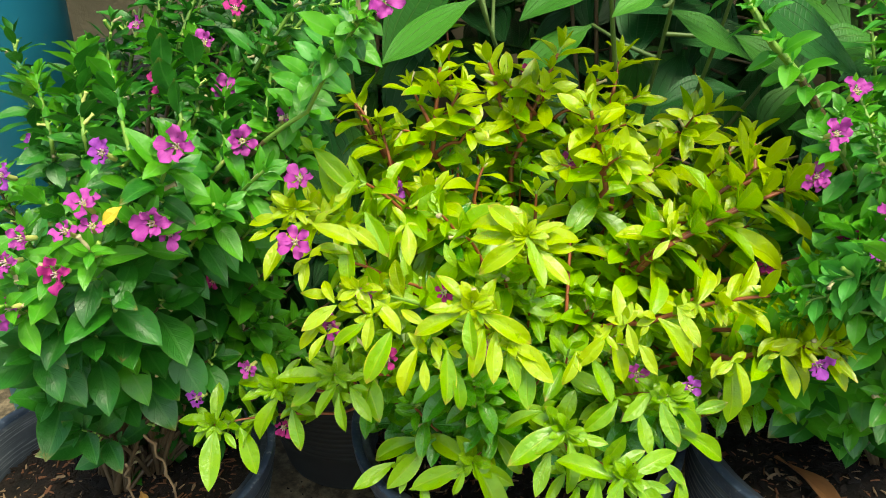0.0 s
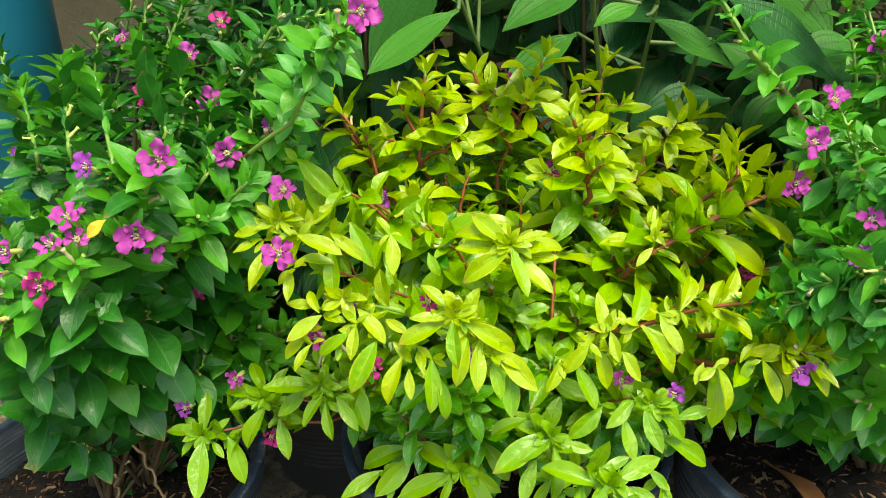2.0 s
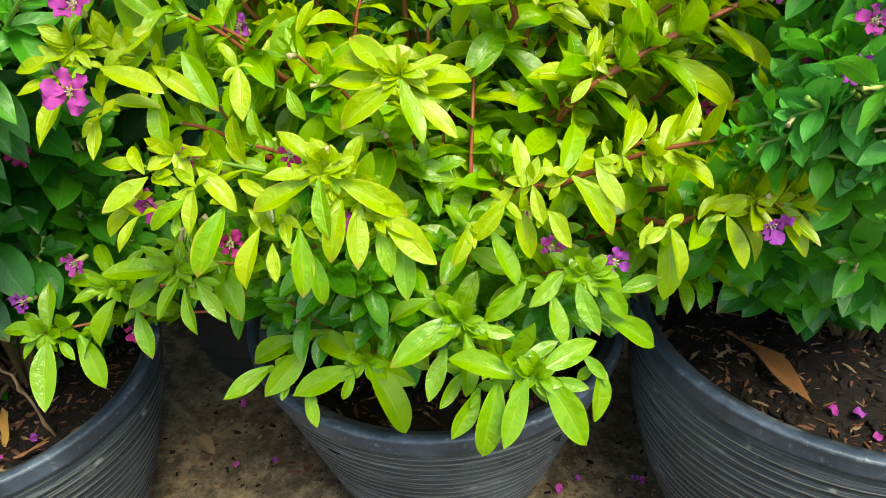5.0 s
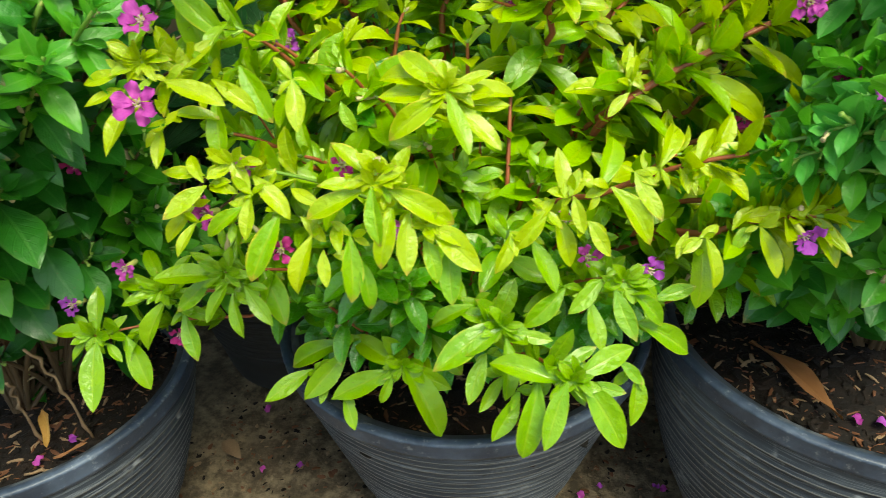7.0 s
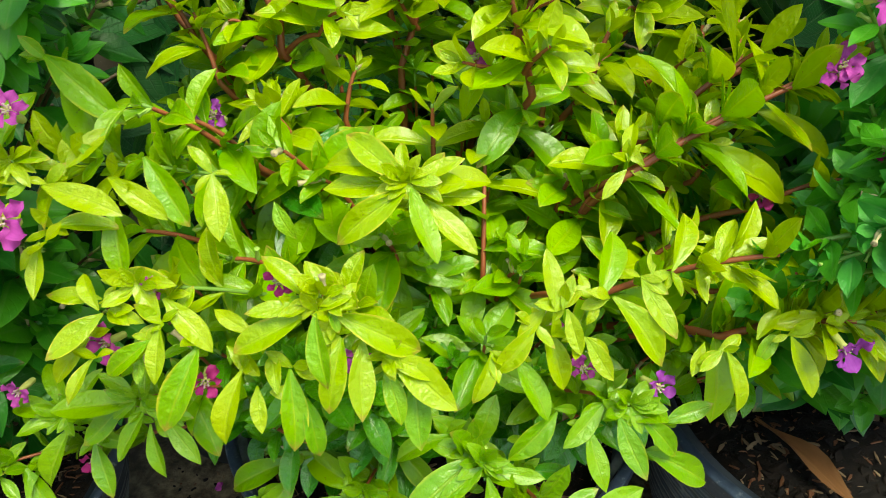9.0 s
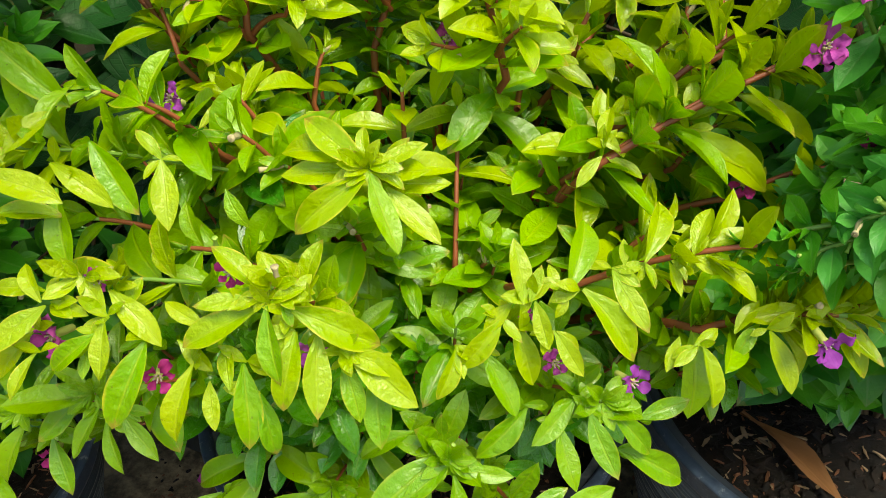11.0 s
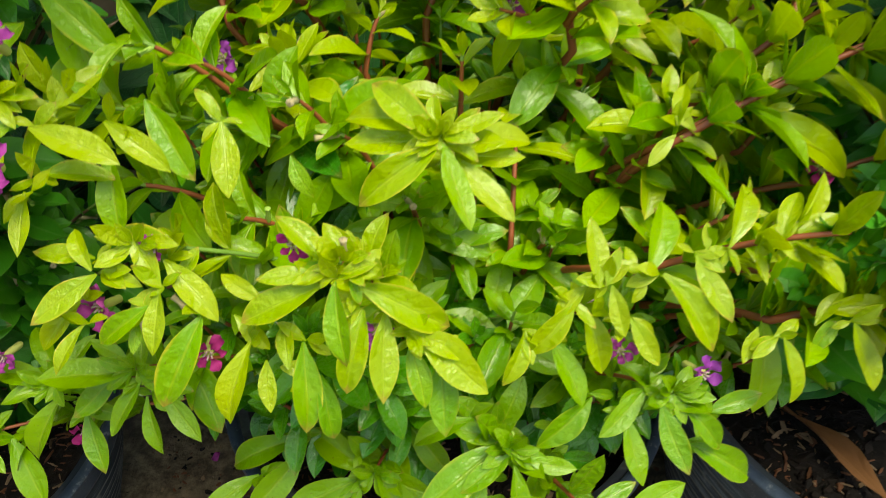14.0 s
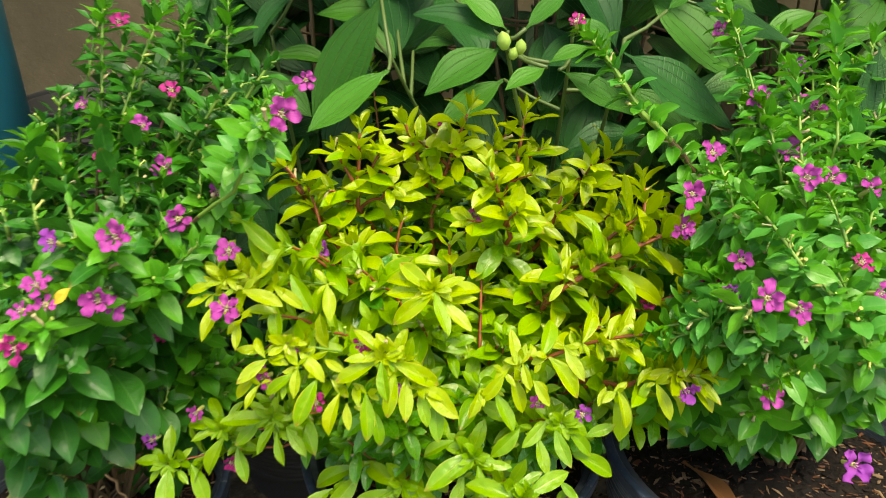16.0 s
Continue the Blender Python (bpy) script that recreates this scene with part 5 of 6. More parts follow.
right = Plant("flowering_shrub", (0.300, 0.425, 0.138), "green shrub with magenta flowers and long spikes in a black pot", "shrub", 37, "green flowering shrubs", 4, (0.30, 0.60), 0.03)
right.shoot((0.127, 0.395, 0.474), via=(0.160, 0.372, 0.428), leaf=0.012, first=0.45, mats=YOUNG, reach=0.06, gap=0.009, axil=0.5, wide=60, drop=0.0, thick=0.0022, stem=TWIGS, shape="oval")
right.shoot((0.233, 0.461, 0.474), via=(0.239, 0.389, 0.411), leaf=0.019, first=0.45, mats=YOUNG, reach=0.15, gap=0.01, axil=0.5, thick=0.0019, stem=TWIGS, shape="oval")
for tip in (
    (0.334, 0.504, 0.463), (0.276, 0.441, 0.437), (0.357, 0.489, 0.449), (0.301, 0.445, 0.413),
    (0.295, 0.395, 0.401), (0.247, 0.421, 0.424), (0.342, 0.441, 0.405), (0.243, 0.453, 0.447),
    (0.291, 0.493, 0.451), (0.32, 0.499, 0.437), (0.346, 0.489, 0.426), (0.284, 0.428, 0.399),
    (0.328, 0.458, 0.41), (0.225, 0.393, 0.4), (0.237, 0.375, 0.381), (0.246, 0.354, 0.371),
    (0.273, 0.354, 0.363), (0.274, 0.318, 0.368), (0.236, 0.306, 0.362), (0.201, 0.373, 0.394),
):
    right.shoot(tip, leaf=0.025, first=0.45, mats=YOUNG, reach=0.13, gap=0.0130, axil=0.6, wide=78, drop=0.0, thick=0.0017, stem=TWIGS, shape="lance", loose=0.6)
for tip in (
    (0.251, 0.379, 0.403), (0.241, 0.336, 0.401), (0.279, 0.377, 0.386), (0.186, 0.351, 0.388),
    (0.215, 0.357, 0.388), (0.29, 0.357, 0.385), (0.204, 0.321, 0.361), (0.204, 0.283, 0.357),
    (0.221, 0.283, 0.352), (0.247, 0.314, 0.307), (0.268, 0.317, 0.359), (0.198, 0.351, 0.353),
    (0.193, 0.305, 0.348), (0.257, 0.302, 0.334), (0.248, 0.3, 0.278), (0.277, 0.299, 0.32),
    (0.198, 0.339, 0.316),
):
    right.shoot(tip, leaf=0.027, first=0.4, mats=YOUNG, reach=0.1, gap=0.0120, axil=0.6, wide=76, drop=0.0, thick=0.0015, stem=TWIGS, shape="lance", loose=0.6)
for tip in (
    (0.17, 0.338, 0.262), (0.202, 0.357, 0.233), (0.237, 0.379, 0.205), (0.158, 0.326, 0.291),
    (0.202, 0.302, 0.307), (0.213, 0.33, 0.268), (0.219, 0.309, 0.269), (0.192, 0.336, 0.268),
    (0.2, 0.312, 0.325), (0.225, 0.32, 0.27),
):
    right.shoot(tip, leaf=0.030, mats=GREEN, reach=0.06, gap=0.013, axil=0.2, ramp=0.012, wide=72, drop=0.02, stem=WOODY, shape="oval")
for i in range(26):
    a, h, q = 1.3 + i * 2.399, 0.09 + 0.17 * ((i * 7) % 11) / 11, 0.04 + 0.08 * ((i * 5) % 7) / 7
    right.shoot((0.30 + q * math.cos(a), 0.40 + q * math.sin(a), 0.137 + h), leaf=0.026, mats=GREEN, reach=0.10, gap=0.012, stem=WOODY, shape="oval", drop=0.05)
for tip in (
    (0.155, 0.39, 0.298), (0.168, 0.358, 0.286), (0.2, 0.371, 0.293), (0.202, 0.355, 0.334),
    (0.199, 0.398, 0.33), (0.152, 0.351, 0.276), (0.202, 0.338, 0.323), (0.194, 0.315, 0.356),
    (0.184, 0.35, 0.263), (0.199, 0.348, 0.291), (0.191, 0.3, 0.335), (0.177, 0.419, 0.307),
    (0.189, 0.373, 0.281), (0.201, 0.343, 0.274), (0.199, 0.414, 0.317),
):
    right.shoot(tip, leaf=0.030, first=0.4, mats=YOUNG, reach=0.09, gap=0.011, axil=0.6, wide=68, drop=0.0, stem=WOODY, shape="oval")
for x, y, z, nx, ny, nz, s, mat in (
    (0.228, 0.443, 0.461, 0.1, -0.7, 0.4, 0.008, M_PETAL),
    (0.276, 0.433, 0.438, 0.1, -0.6, 0.6, 0.007, M_MAUVE),
    (0.239, 0.4, 0.427, 0, -0.8, 0.5, 0.0085, M_PETAL),
    (0.271, 0.414, 0.42, 0.1, -0.5, 0.7, 0.007, M_PETAL),
    (0.291, 0.427, 0.414, 0.2, -0.5, 0.7, 0.007, M_PETAL),
    (0.196, 0.355, 0.409, 0, -0.6, 0.6, 0.007, M_PETAL),
    (0.246, 0.369, 0.404, 0, -0.8, 0.5, 0.009, M_PETAL),
    (0.233, 0.322, 0.404, -0.1, -0.7, 0.5, 0.008, M_PETAL),
    (0.268, 0.359, 0.39, 0.1, -0.8, 0.5, 0.008, M_PETAL),
    (0.177, 0.329, 0.395, 0.1, -0.9, 0.4, 0.009, M_PETAL),
    (0.284, 0.347, 0.387, 0.2, -0.6, 0.6, 0.008, M_PETAL),
):
    right.flower((x, y, z), (nx, ny, nz), s, mat)
for x, y, z, nx, ny, nz, s, mat in (
    (0.2, 0.311, 0.364, 0.1, -0.7, 0.5, 0.008, M_PETAL),
    (0.197, 0.273, 0.362, -0.1, -0.8, 0.4, 0.009, M_PETAL),
    (0.213, 0.272, 0.356, 0.2, -0.8, 0.1, 0.007, M_PETAL),
    (0.242, 0.306, 0.311, 0, -0.8, 0.4, 0.009, M_PETAL),
    (0.21, 0.28, 0.301, 0, -0.9, 0.2, 0.008, M_PETAL),
    (0.258, 0.271, 0.261, 0.2, -0.8, 0.4, 0.011, M_MAUVE),
    (0.182, 0.348, 0.369, -0.2, -0.6, 0.4, 0.007, M_PETAL),
    (0.255, 0.297, 0.367, 0.1, -0.5, 0.6, 0.007, M_ROSE),
    (0.267, 0.295, 0.35, 0.2, -0.6, 0.3, 0.007, M_PETAL),
    (0.189, 0.297, 0.353, -0.1, -0.6, 0.3, 0.006, M_MAUVE),
    (0.125, 0.390, 0.476, -0.2, -0.5, 0.7, 0.005, M_ROSE),
    (0.19, 0.324, 0.349, 0, -0.6, -0.3, 0.006, M_ROSE),
):
    right.flower((x, y, z), (nx, ny, nz), s, mat)
right.spike((0.181, 0.344, 0.32), (0.192, 0.277, 0.354), YOUNG, rich=0.42)
right.spike((0.208, 0.325, 0.388), (0.235, 0.285, 0.356), YOUNG, rich=0.42)
right.spike((0.322, 0.484, 0.464), (0.281, 0.382, 0.405), YOUNG, rich=0.42)
right.spike((0.302, 0.368, 0.391), (0.264, 0.311, 0.358), YOUNG, rich=0.42)
right.spike((0.229, 0.441, 0.477), (0.239, 0.389, 0.412), YOUNG, rich=0.42)
right.spike((0.127, 0.393, 0.474), (0.160, 0.370, 0.428), YOUNG, rich=0.42)
right.spike((0.268, 0.423, 0.444), (0.25, 0.36, 0.399), YOUNG, rich=0.42)
right.spike((0.206, 0.279, 0.306), (0.244, 0.297, 0.309), YOUNG, rich=0.42)
right.spike((0.251, 0.349, 0.399), (0.258, 0.317, 0.369), YOUNG, rich=0.42)
right.spike((0.2, 0.365, 0.408), (0.205, 0.337, 0.379), YOUNG, rich=0.42)
right.spike((0.182, 0.329, 0.353), (0.203, 0.282, 0.334), YOUNG, rich=0.42)
right.spike((0.202, 0.335, 0.396), (0.218, 0.286, 0.372), YOUNG, rich=0.42)
right.spike((0.238, 0.289, 0.367), (0.266, 0.289, 0.313), YOUNG, rich=0.42)
right.spike((0.311, 0.431, 0.42), (0.285, 0.358, 0.385), YOUNG, rich=0.42)
right.spike((0.238, 0.401, 0.429), (0.241, 0.366, 0.394), YOUNG, rich=0.42)
right.spike((0.149, 0.309, 0.323), (0.189, 0.296, 0.337), YOUNG, rich=0.45)
right.spike((0.162, 0.307, 0.314), (0.2, 0.297, 0.32), YOUNG, rich=0.45)
right.spike((0.185, 0.344, 0.323), (0.194, 0.303, 0.351), YOUNG, rich=0.45)
for tip, via in (
    ((0.162, 0.300, 0.325), (0.212, 0.300, 0.333)),
    ((0.172, 0.296, 0.338), (0.222, 0.296, 0.344)),
    ((0.205, 0.292, 0.318), (0.240, 0.304, 0.306)),
    ((0.225, 0.285, 0.335), (0.255, 0.305, 0.318)),
    ((0.215, 0.300, 0.352), (0.250, 0.318, 0.330)),
    ((0.210, 0.318, 0.372), (0.244, 0.336, 0.346)),
    ((0.200, 0.338, 0.342), (0.240, 0.350, 0.322)),
    ((0.232, 0.318, 0.300), (0.262, 0.340, 0.280)),
    ((0.250, 0.296, 0.352), (0.272, 0.318, 0.330)),
    ((0.268, 0.300, 0.332), (0.288, 0.325, 0.310)),
):
    right.shoot(tip, via=via, leaf=0.021, first=0.4, mats=COOL, reach=0.09, gap=0.009, axil=0.8, drop=0.0, stem=TWIGS, shape="oval")
for tip in (
    (0.276, 0.330, 0.300), (0.280, 0.345, 0.275), (0.250, 0.340, 0.258), (0.205, 0.350, 0.258), (0.180, 0.352, 0.262),
    (0.230, 0.340, 0.276), (0.275, 0.350, 0.250), (0.240, 0.360, 0.222), (0.212, 0.370, 0.220), (0.262, 0.350, 0.226),
    (0.248, 0.340, 0.244), (0.290, 0.330, 0.290), (0.310, 0.340, 0.265), (0.295, 0.345, 0.240), (0.330, 0.360, 0.240),
):
    right.shoot(tip, leaf=0.030, first=0.45, mats=GREEN, reach=0.06, gap=0.012, axil=0.3, ramp=0.012, wide=68, drop=0.0, stem=WOODY, shape="oval")
right.dress(top=0.10, buds=0.40, spent=0.25, long=0.9)
right.finish((0.24, 0.22, 0.33))


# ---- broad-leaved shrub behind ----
# Back pots, mostly added; their near-black colour stands in for shade.
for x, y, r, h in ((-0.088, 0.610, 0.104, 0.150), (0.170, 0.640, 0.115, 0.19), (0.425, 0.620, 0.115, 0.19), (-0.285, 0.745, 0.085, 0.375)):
    plant_pot((x, y, -0.001), r, h, "plastic pot behind the shrubs, coloured near black to stand for shade", x * 30, plastic=(M_SHADE_BLACK, M_SHADE_BLACK))
    soil((x, y, h - 0.027), r * 0.905, "dark soil in a pot behind the shrubs", x * 7)
broad = Plant("broad_leaved_shrub", (0.165, 0.665, 0.178), "shrub with large dark ribbed leaves behind the pots", "shrub", 51)


bv, bf = lathe([(0.0, 0.0), (0.003, 0.001), (0.0055, 0.006), (0.0045, 0.011), (0.0, 0.016)], 12)
BUD = ([(x, z, -y) for x, y, z in bv], bf)


def spray(tip, away, leaves, foot=None, stem=M_STALK, wild=0.15):
    """A stem of the big-leaved shrub; leaves: rows of foot, direction, length and tone."""
    pts = broad.way(tip, None, foot, 0.05)
    v, f = tube([p - broad.base for p in pts], [0.0024 * (1.3 - 0.8 * i / (len(pts) - 1)) for i in range(len(pts))])
    ob = part("branch", raw_mesh("branch", v, f, [stem]), broad.root)
    for x, y, z, dx, dy, dz, size, tone in leaves:
        d = Vector((dx, dy, dz)).normalized()
        at = Vector((x, y, z))
        near = min(pts, key=lambda p: (p - at).length)
        tv, tf = tube([near - broad.base, (near.lerp(at, 0.5) - UP * 0.002) - broad.base, at - broad.base], [0.0016, 0.0013, 0.0012])
        part("leaf_stalk", raw_mesh("leaf_stalk", tv, tf, [stem]), ob)
        broad.leaf(ob, at, d, UP * 0.85 + Vector((away * 0.2 + broad.rnd.uniform(-wild, wild), -0.5 + broad.rnd.uniform(-wild, wild), 0)), size, (M_BROAD, M_BROAD_NEW, M_BROAD_PLAIN)[tone], "broad")
    return ob


# rows: foot, direction, length, and 0 dark, 1 fresh or 2 plain green
spray((0.019, 0.470, 0.448), -0.3, ((0.018, 0.452, 0.442, -0.816, -0.314, -0.486, 0.066, 1), (0.014, 0.500, 0.481, -0.554, -0.105, -0.826, 0.099, 2), (0.022, 0.550, 0.464, -0.988, 0.000, 0.153, 0.060, 2), (0.034, 0.530, 0.441, 0.870, -0.300, 0.390, 0.034, 2), (-0.002, 0.530, 0.467, 0.574, -0.499, -0.649, 0.041, 2)))
spray((0.091, 0.435, 0.461), 0.0, ((0.088, 0.420, 0.459, -0.865, -0.397, -0.306, 0.057, 2), (0.089, 0.430, 0.459, -0.838, 0.168, 0.519, 0.061, 0), (0.092, 0.430, 0.467, -0.733, 0.262, 0.628, 0.039, 1), (0.113, 0.410, 0.448, -0.882, -0.407, -0.237, 0.030, 1), (0.116, 0.420, 0.449, 0.902, 0.000, 0.431, 0.026, 1), (0.103, 0.430, 0.468, 0.745, 0.298, 0.596, 0.035, 1), (0.061, 0.470, 0.484, 0.887, 0.000, -0.461, 0.029, 1)))
spray((0.139, 0.465, 0.459), 0.1, ((0.135, 0.440, 0.473, 0.771, -0.297, -0.563, 0.035, 1), (0.130, 0.460, 0.437, 0.826, -0.344, -0.447, 0.060, 2), (0.101, 0.525, 0.419, -0.831, -0.339, -0.441, 0.061, 2), (0.181, 0.490, 0.419, 0.756, -0.463, -0.463, 0.067, 2)))
spray((0.172, 0.460, 0.455), 0.2, ((0.167, 0.445, 0.450, 0.825, -0.186, -0.534, 0.089, 0), (0.208, 0.515, 0.375, -0.970, -0.235, 0.063, 0.066, 0), (0.205, 0.480, 0.470, 0.794, 0.000, 0.607, 0.022, 1)))
spray((0.272, 0.530, 0.462), 0.3, ((0.224, 0.500, 0.474, 0.906, -0.259, -0.336, 0.080, 0), (0.296, 0.530, 0.441, 0.825, 0.000, 0.566, 0.044, 1), (0.306, 0.530, 0.407, -0.948, -0.316, 0.032, 0.065, 1), (0.336, 0.550, 0.441, 0.900, 0.000, 0.436, 0.038, 2)))
spray((0.364, 0.500, 0.447), 0.3, ((0.356, 0.480, 0.442, -0.082, -0.330, -0.940, 0.062, 0),))
spray((-0.076, 0.570, 0.452), -0.3, ((-0.029, 0.550, 0.431, -0.888, -0.234, 0.397, 0.044, 2), (-0.087, 0.550, 0.428, 0.758, -0.370, -0.536, 0.056, 2), (-0.052, 0.550, 0.482, -0.756, -0.409, -0.511, 0.050, 0)), foot=(-0.06, 0.67, 0.13))
part("flower_bud", raw_mesh("flower_bud", *BUD, [M_BUD]), broad.root, "pale green flower bud", frame_of(Vector((-0.2, -0.4, 0.9)), Vector((0, -1, 0)), Vector((0.089, 0.418, 0.458)) - broad.base, 0.80))
part("flower_bud", raw_mesh("flower_bud", *BUD, [M_BUD]), broad.root, "pale green flower bud", frame_of(Vector((0.0, -0.4, 0.9)), Vector((0, -1, 0)), Vector((0.098, 0.418, 0.455)) - broad.base, 0.65))
part("flower_bud", raw_mesh("flower_bud", *BUD, [M_BUD]), broad.root, "pale green flower bud", frame_of(Vector((0.2, -0.4, 0.9)), Vector((0, -1, 0)), Vector((0.093, 0.418, 0.452)) - broad.base, 0.55))

# Filler foliage added behind; its unseen tops shade the wall.
rnd = random.Random(77)
for i in range(60):
    x, y, z = -0.19 + 0.91 * i / 59, 0.60 + 0.20 * ((i * 5) % 9) / 9, 0.22 + 0.52 * ((i * 7) % 13) / 13
    rows = [(x + rnd.uniform(-0.07, 0.07), y + rnd.uniform(-0.04, 0.04), z + rnd.uniform(-0.16, 0.03), rnd.uniform(-1, 1), -0.2 - rnd.random(), rnd.uniform(-0.9, 0.2), rnd.uniform(0.06, 0.10), rnd.choice((0, 0, 2))) for j in range(11)]
    spray((x, y + 0.06, z), 0.0, rows, (0.42 if x > 0.30 else 0.165 if x > 0.04 else -0.075, 0.70, 0.13), M_WOOD, 0.55)
for i in range(44):
    x, y, z = -0.15 + 0.80 * i / 43, 0.78 + 0.10 * ((i * 5) % 7) / 7, 0.10 + 0.46 * ((i * 11) % 17) / 17
    rows = [(x + rnd.uniform(-0.06, 0.06), y + rnd.uniform(-0.03, 0.03), z + rnd.uniform(-0.09, 0.05), rnd.uniform(-1, 1), -0.3 - rnd.random(), rnd.uniform(-0.7, 0.3), rnd.uniform(0.07, 0.11), rnd.choice((0, 0, 2))) for j in range(9)]
    spray((x, y + 0.04, z), 0.0, rows, (0.42 if x > 0.30 else 0.165 if x > 0.04 else -0.075, 0.70, 0.13), M_WOOD, 0.55)
for i in range(30):
    x, y, z = -0.16 + 0.70 * i / 29, 0.555 + 0.07 * ((i * 5) % 7) / 7, 0.20 + 0.16 * ((i * 4) % 9) / 9
    rows = [(x + rnd.uniform(-0.05, 0.05), y + rnd.uniform(-0.02, 0.03), z + rnd.uniform(-0.07, 0.03), rnd.uniform(-1, 1), -0.3 - rnd.random(), rnd.uniform(-0.7, 0.3), rnd.uniform(0.05, 0.08), rnd.choice((0, 0, 2))) for j in range(8)]
    spray((x, y + 0.05, z), 0.0, rows, (0.42 if x > 0.30 else 0.165 if x > 0.04 else -0.075, 0.68, 0.13), M_WOOD, 0.55)
broad.finish((0.12, 0.40, 0.45))


# ---- litter on the soil and on the ground ----
def chip_mesh(seed):
    """A splinter of bark: an uneven, slightly bent sliver."""
    r = random.Random(seed)
    n, verts, faces = 5, [], []
    for i in range(n):
        v = i / (n - 1)
        w = 0.16 * (0.5 + math.sin(math.pi * (0.12 + 0.76 * v))) * r.uniform(0.7, 1.2)
        bend = 0.10 * math.sin(3 * v + seed)
        for x, z in ((-w, 0.0), (-w * 0.7, 0.10), (w * 0.8, 0.12), (w, 0.02)):
            verts.append((x + bend, v - 0.5, z * r.uniform(0.8, 1.2) + 0.05 * math.sin(4 * v)))
    for i in range(n - 1):
        for k in range(4):
            j = (k + 1) % 4
            faces.append((i * 4 + k, i * 4 + j, i * 4 + 4 + j, i * 4 + 4 + k))
    faces += [(0, 1, 2, 3), tuple(n * 4 - 4 + k for k in (3, 2, 1, 0))]
    return verts, faces


CHIPS = [chip_mesh(i) for i in range(6)]
lit = random.Random(5)


def scatter(name, label, category, spots, mats, size, group="", slim=(0.3, 0.8)):
    """Loose bits that nobody could count, as one object."""
    verts, faces, slots = [], [], []
    for x, y, z in spots:
        v, f = CHIPS[lit.randrange(6)]
        s = lit.uniform(*size)
        m = Matrix.Translation((x, y, z)) @ Euler((lit.uniform(-0.4, 0.4), lit.uniform(-0.4, 0.4), lit.uniform(0, 6.28))).to_matrix().to_4x4() @ Matrix.Diagonal((s * lit.uniform(*slim), s, s * lit.uniform(0.5, 1.0), 1))
        k = len(verts)
        verts += [m @ Vector(p) for p in v]
        faces += [tuple(q + k for q in t) for t in f]
        slots += [lit.randrange(len(mats))] * len(f)
    return tagged(new(name, raw_mesh(name, verts, faces, mats, slots, smooth=False)), label, category, group, "stuff")


def soil_height(x, y, rad, seed):
    r = math.hypot(x, y) / rad
    return 0.004 * noise.noise((x * 28 + seed, y * 28, 0)) + 0.0035 * noise.noise((x * 90, y * 90 + seed, 5)) + 0.006 * (1 - r)


for where, (px, py, r, h) in POTS.items():
    spots = []
    for i in range(2000):
        a, q = lit.uniform(0, 6.283), r * 0.88 * math.sqrt(lit.random())
        x, y = q * math.cos(a), q * math.sin(a)
        spots.append((px + x, py + y, h - 0.034 + soil_height(x, y, r * 0.905, px * 9)))
    scatter("bark_chips", {"left": "dry brown litter and bark bits on the soil", "middle": "reddish bark bits on the soil", "right": "orange-brown bark chips strewn on dark soil"}[where], "bark chips", spots, [M_CHIP, M_SOIL, M_PALE_CHIP, M_SOIL, M_CHIP, M_SOIL], (0.001, 0.0095), "litter in the pots", (0.12, 0.75))
    lumps = [(x, y, z - 0.0012) for x, y, z in spots]
    scatter("soil_crumbs", "dark crumbs and lumps of potting soil", "soil", lumps, [M_SOIL], (0.004, 0.011), "soil in the pots", (1.2, 2.6))

scatter("grit", "grit and crumbs strewn over the concrete", "grit", [(lit.uniform(-0.25, 0.30), lit.uniform(0.22, 0.58), -0.003) for i in range(4000)], [M_GROUND, M_PALE_CHIP, M_CHIP, M_SOIL, M_GROUND], (0.001, 0.0045), "", (0.6, 1.8))

scatter("pebbles", "small pale and brown pebbles on the concrete", "pebbles", [(lit.uniform(-0.25, 0.30), lit.uniform(0.18, 0.50), -0.003) for i in range(700)], [M_PALE_CHIP, M_CHIP, M_GROUND, M_SOIL, M_CHIP], (0.003, 0.007), "", (0.8, 2.0))


def fallen(name, label, category, shape, i, mat, at, turn, size, tilt=(0.0, 0.0), group=""):
    m = Matrix.Translation(at) @ Euler((tilt[0], tilt[1], radians(turn))).to_matrix().to_4x4() @ Matrix.Scale(size, 4)
    ob = new(name, leaf_data(shape, i, mat))
    ob.matrix_basis = m
    return tagged(ob, label, category, group)


def dry_stalk(points, label):
    """A withered stem left standing in the soil."""
    pts = [Vector(p) for p in points]
    way = [bezier(pts[0], pts[1], pts[2], i / 14) + Vector((0.0012 * math.sin(i * 1.7), 0.0012 * math.cos(i * 2.1), 0)) for i in range(15)]
    v, f = tube(way, [0.0008 + 0.0004 * (i % 5 == 2) for i in range(15)])
    return tagged(new("dry_stalk", raw_mesh("dry_stalk", v, f, [M_PALE_CHIP])), label, "dry stalk", "dry stalks")


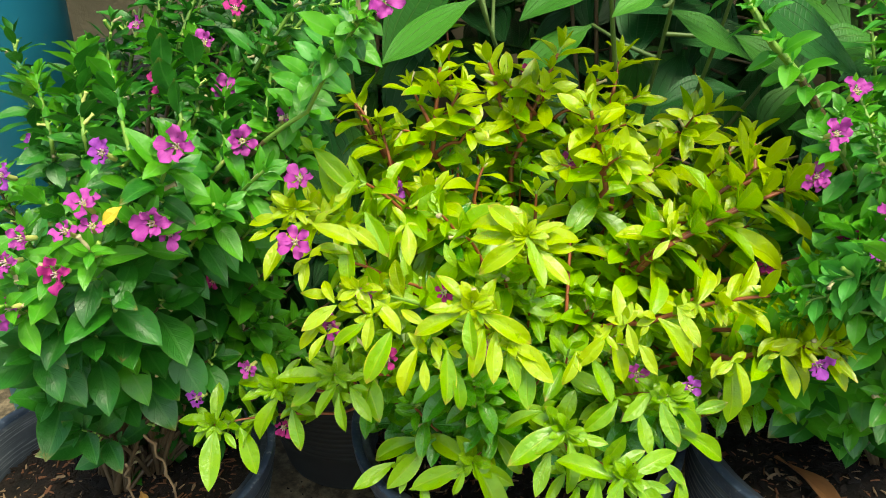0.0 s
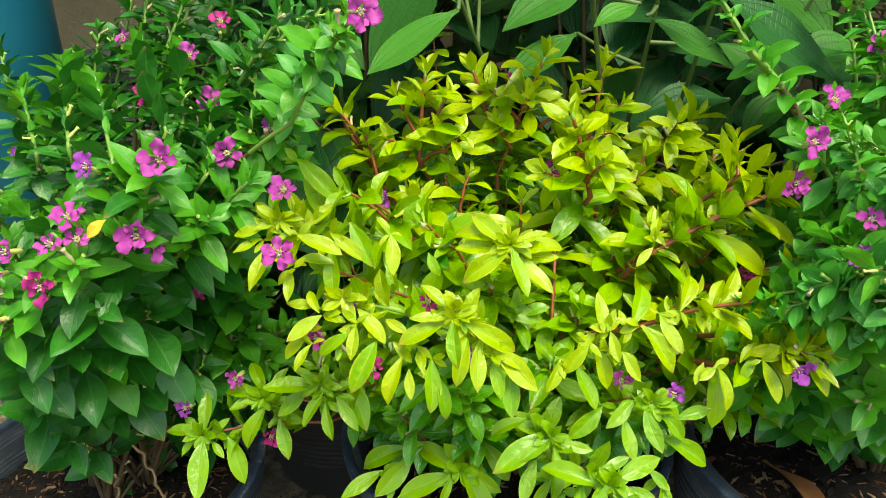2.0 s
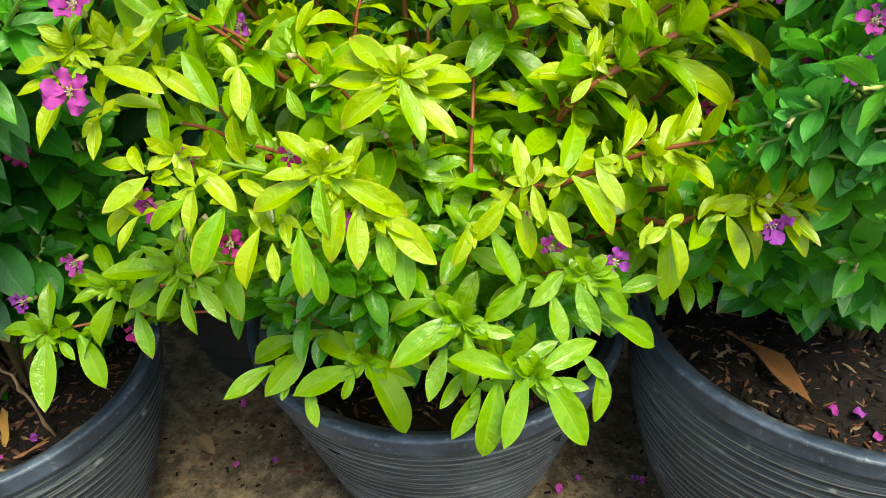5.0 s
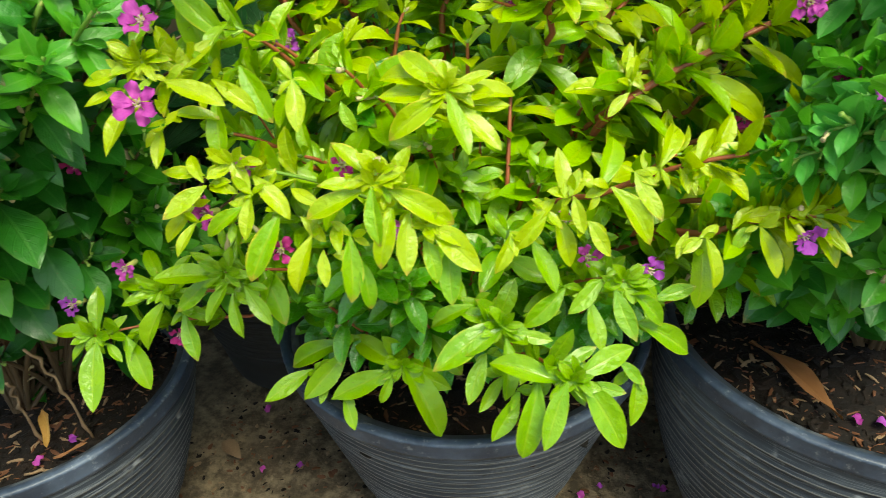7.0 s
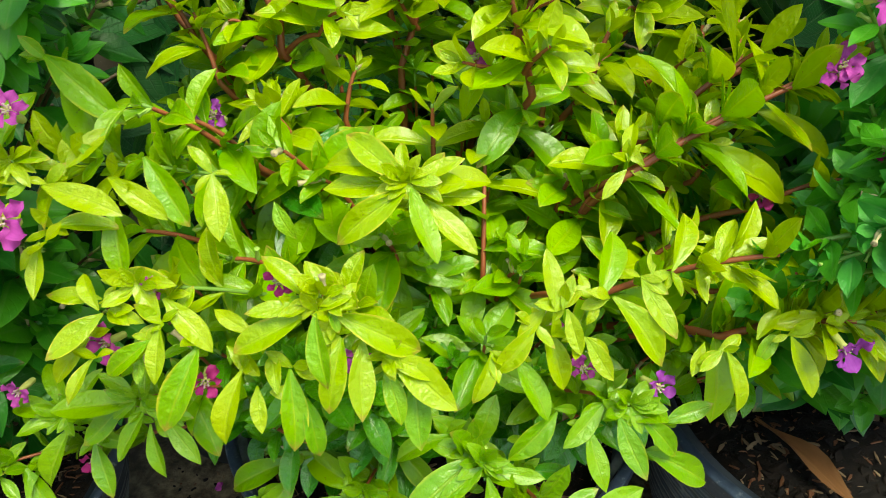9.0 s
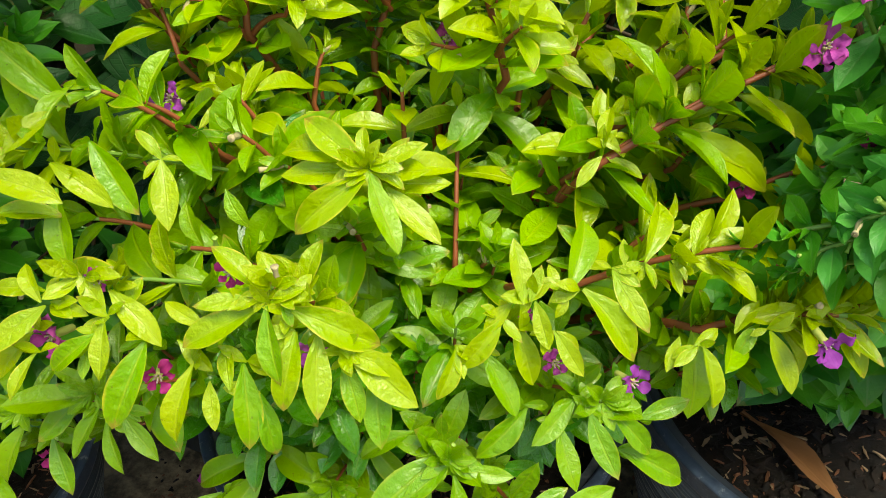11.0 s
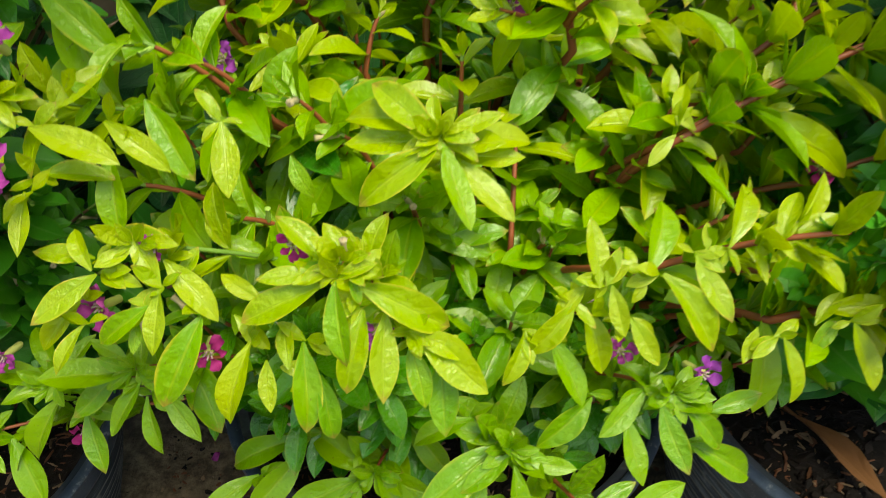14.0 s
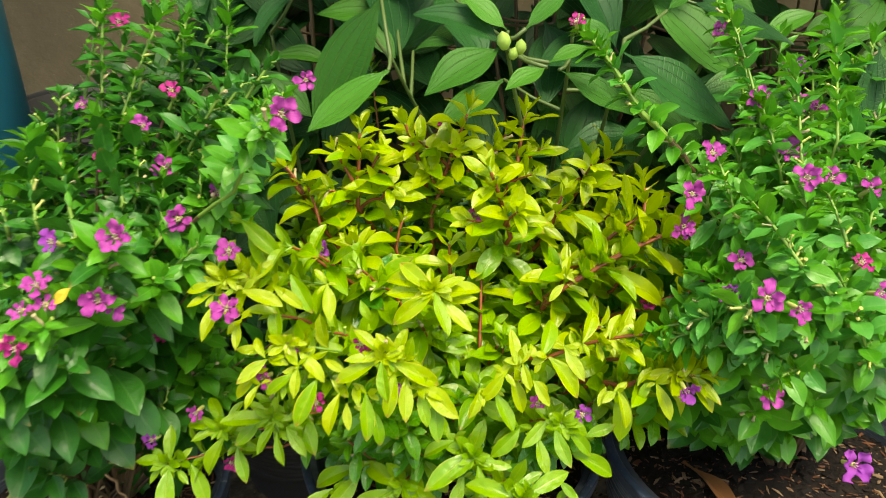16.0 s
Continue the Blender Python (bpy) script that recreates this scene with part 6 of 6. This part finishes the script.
dry_stalk(((-0.170, 0.375, 0.124), (-0.172, 0.372, 0.170), (-0.176, 0.360, 0.205)), "thin tan withered stalk standing in the soil")
dry_stalk(((-0.196, 0.372, 0.124), (-0.200, 0.368, 0.165), (-0.186, 0.352, 0.190)), "bent tan withered stalk standing in the soil")
dry_stalk(((-0.150, 0.345, 0.127), (-0.170, 0.350, 0.132), (-0.195, 0.348, 0.127)), "tan withered twig lying on the soil")

fallen("dry_leaf", "long curled brown dry leaf on dark soil", "dry leaf", "dry", 1, M_DRY, (0.224, 0.407, 0.151), -162, 0.074)
fallen("dry_leaf", "short brown dry leaf on dark soil", "dry leaf", "dry", 2, M_DRY, (0.298, 0.402, 0.152), -78, 0.024)
fallen("dry_leaf", "amber dry leaf standing in the litter of the pot", "dry leaf", "dry", 1, M_AMBER, (-0.202, 0.388, 0.136), -147, 0.040, (0.1, 0.35))
fallen("dry_leaf", "small crumpled brown leaf in the litter", "dry leaf", "dry", 0, M_DRY, (-0.183, 0.356, 0.130), -72, 0.019)
fallen("dry_leaf", "pale curled dry leaf by the pot rim", "dry leaf", "dry", 2, M_PALE_CHIP, (-0.128, 0.392, 0.130), 10, 0.040, (0.5, 0.3))
fallen("dry_leaf", "pale tan shrivelled leaf lying on the concrete", "dry leaf", "oval", 3, M_PALE_CHIP, (-0.141, 0.484, 0.003), -130, 0.027, (0.25, 0.1))
for x, y, z, s, i in (
    (-0.103, 0.452, 0.000, 0.0060, 0),
    (-0.071, 0.457, 0.000, 0.0070, 1),
    (-0.108, 0.525, 0.000, 0.0080, 2),
    (0.188, 0.425, 0.000, 0.0060, 3),
    (0.192, 0.418, 0.000, 0.0070, 4),
    (0.134, 0.413, 0.000, 0.0080, 0),
    (0.153, 0.425, 0.000, 0.0060, 1),
    (-0.190, 0.359, 0.126, 0.0070, 2),
    (-0.181, 0.373, 0.126, 0.0080, 3),
    (-0.193, 0.330, 0.126, 0.0060, 4),
    (0.259, 0.339, 0.144, 0.0070, 0),
    (0.276, 0.339, 0.144, 0.0080, 1),
    (0.274, 0.327, 0.144, 0.0060, 2),
):
    fallen("fallen_petal", "small magenta petal fallen from the shrubs", "petal", "petal", i, (M_PETAL, M_MAUVE)[i % 2], (x, y, z + 0.0035), i * 77, s, group="fallen petals")
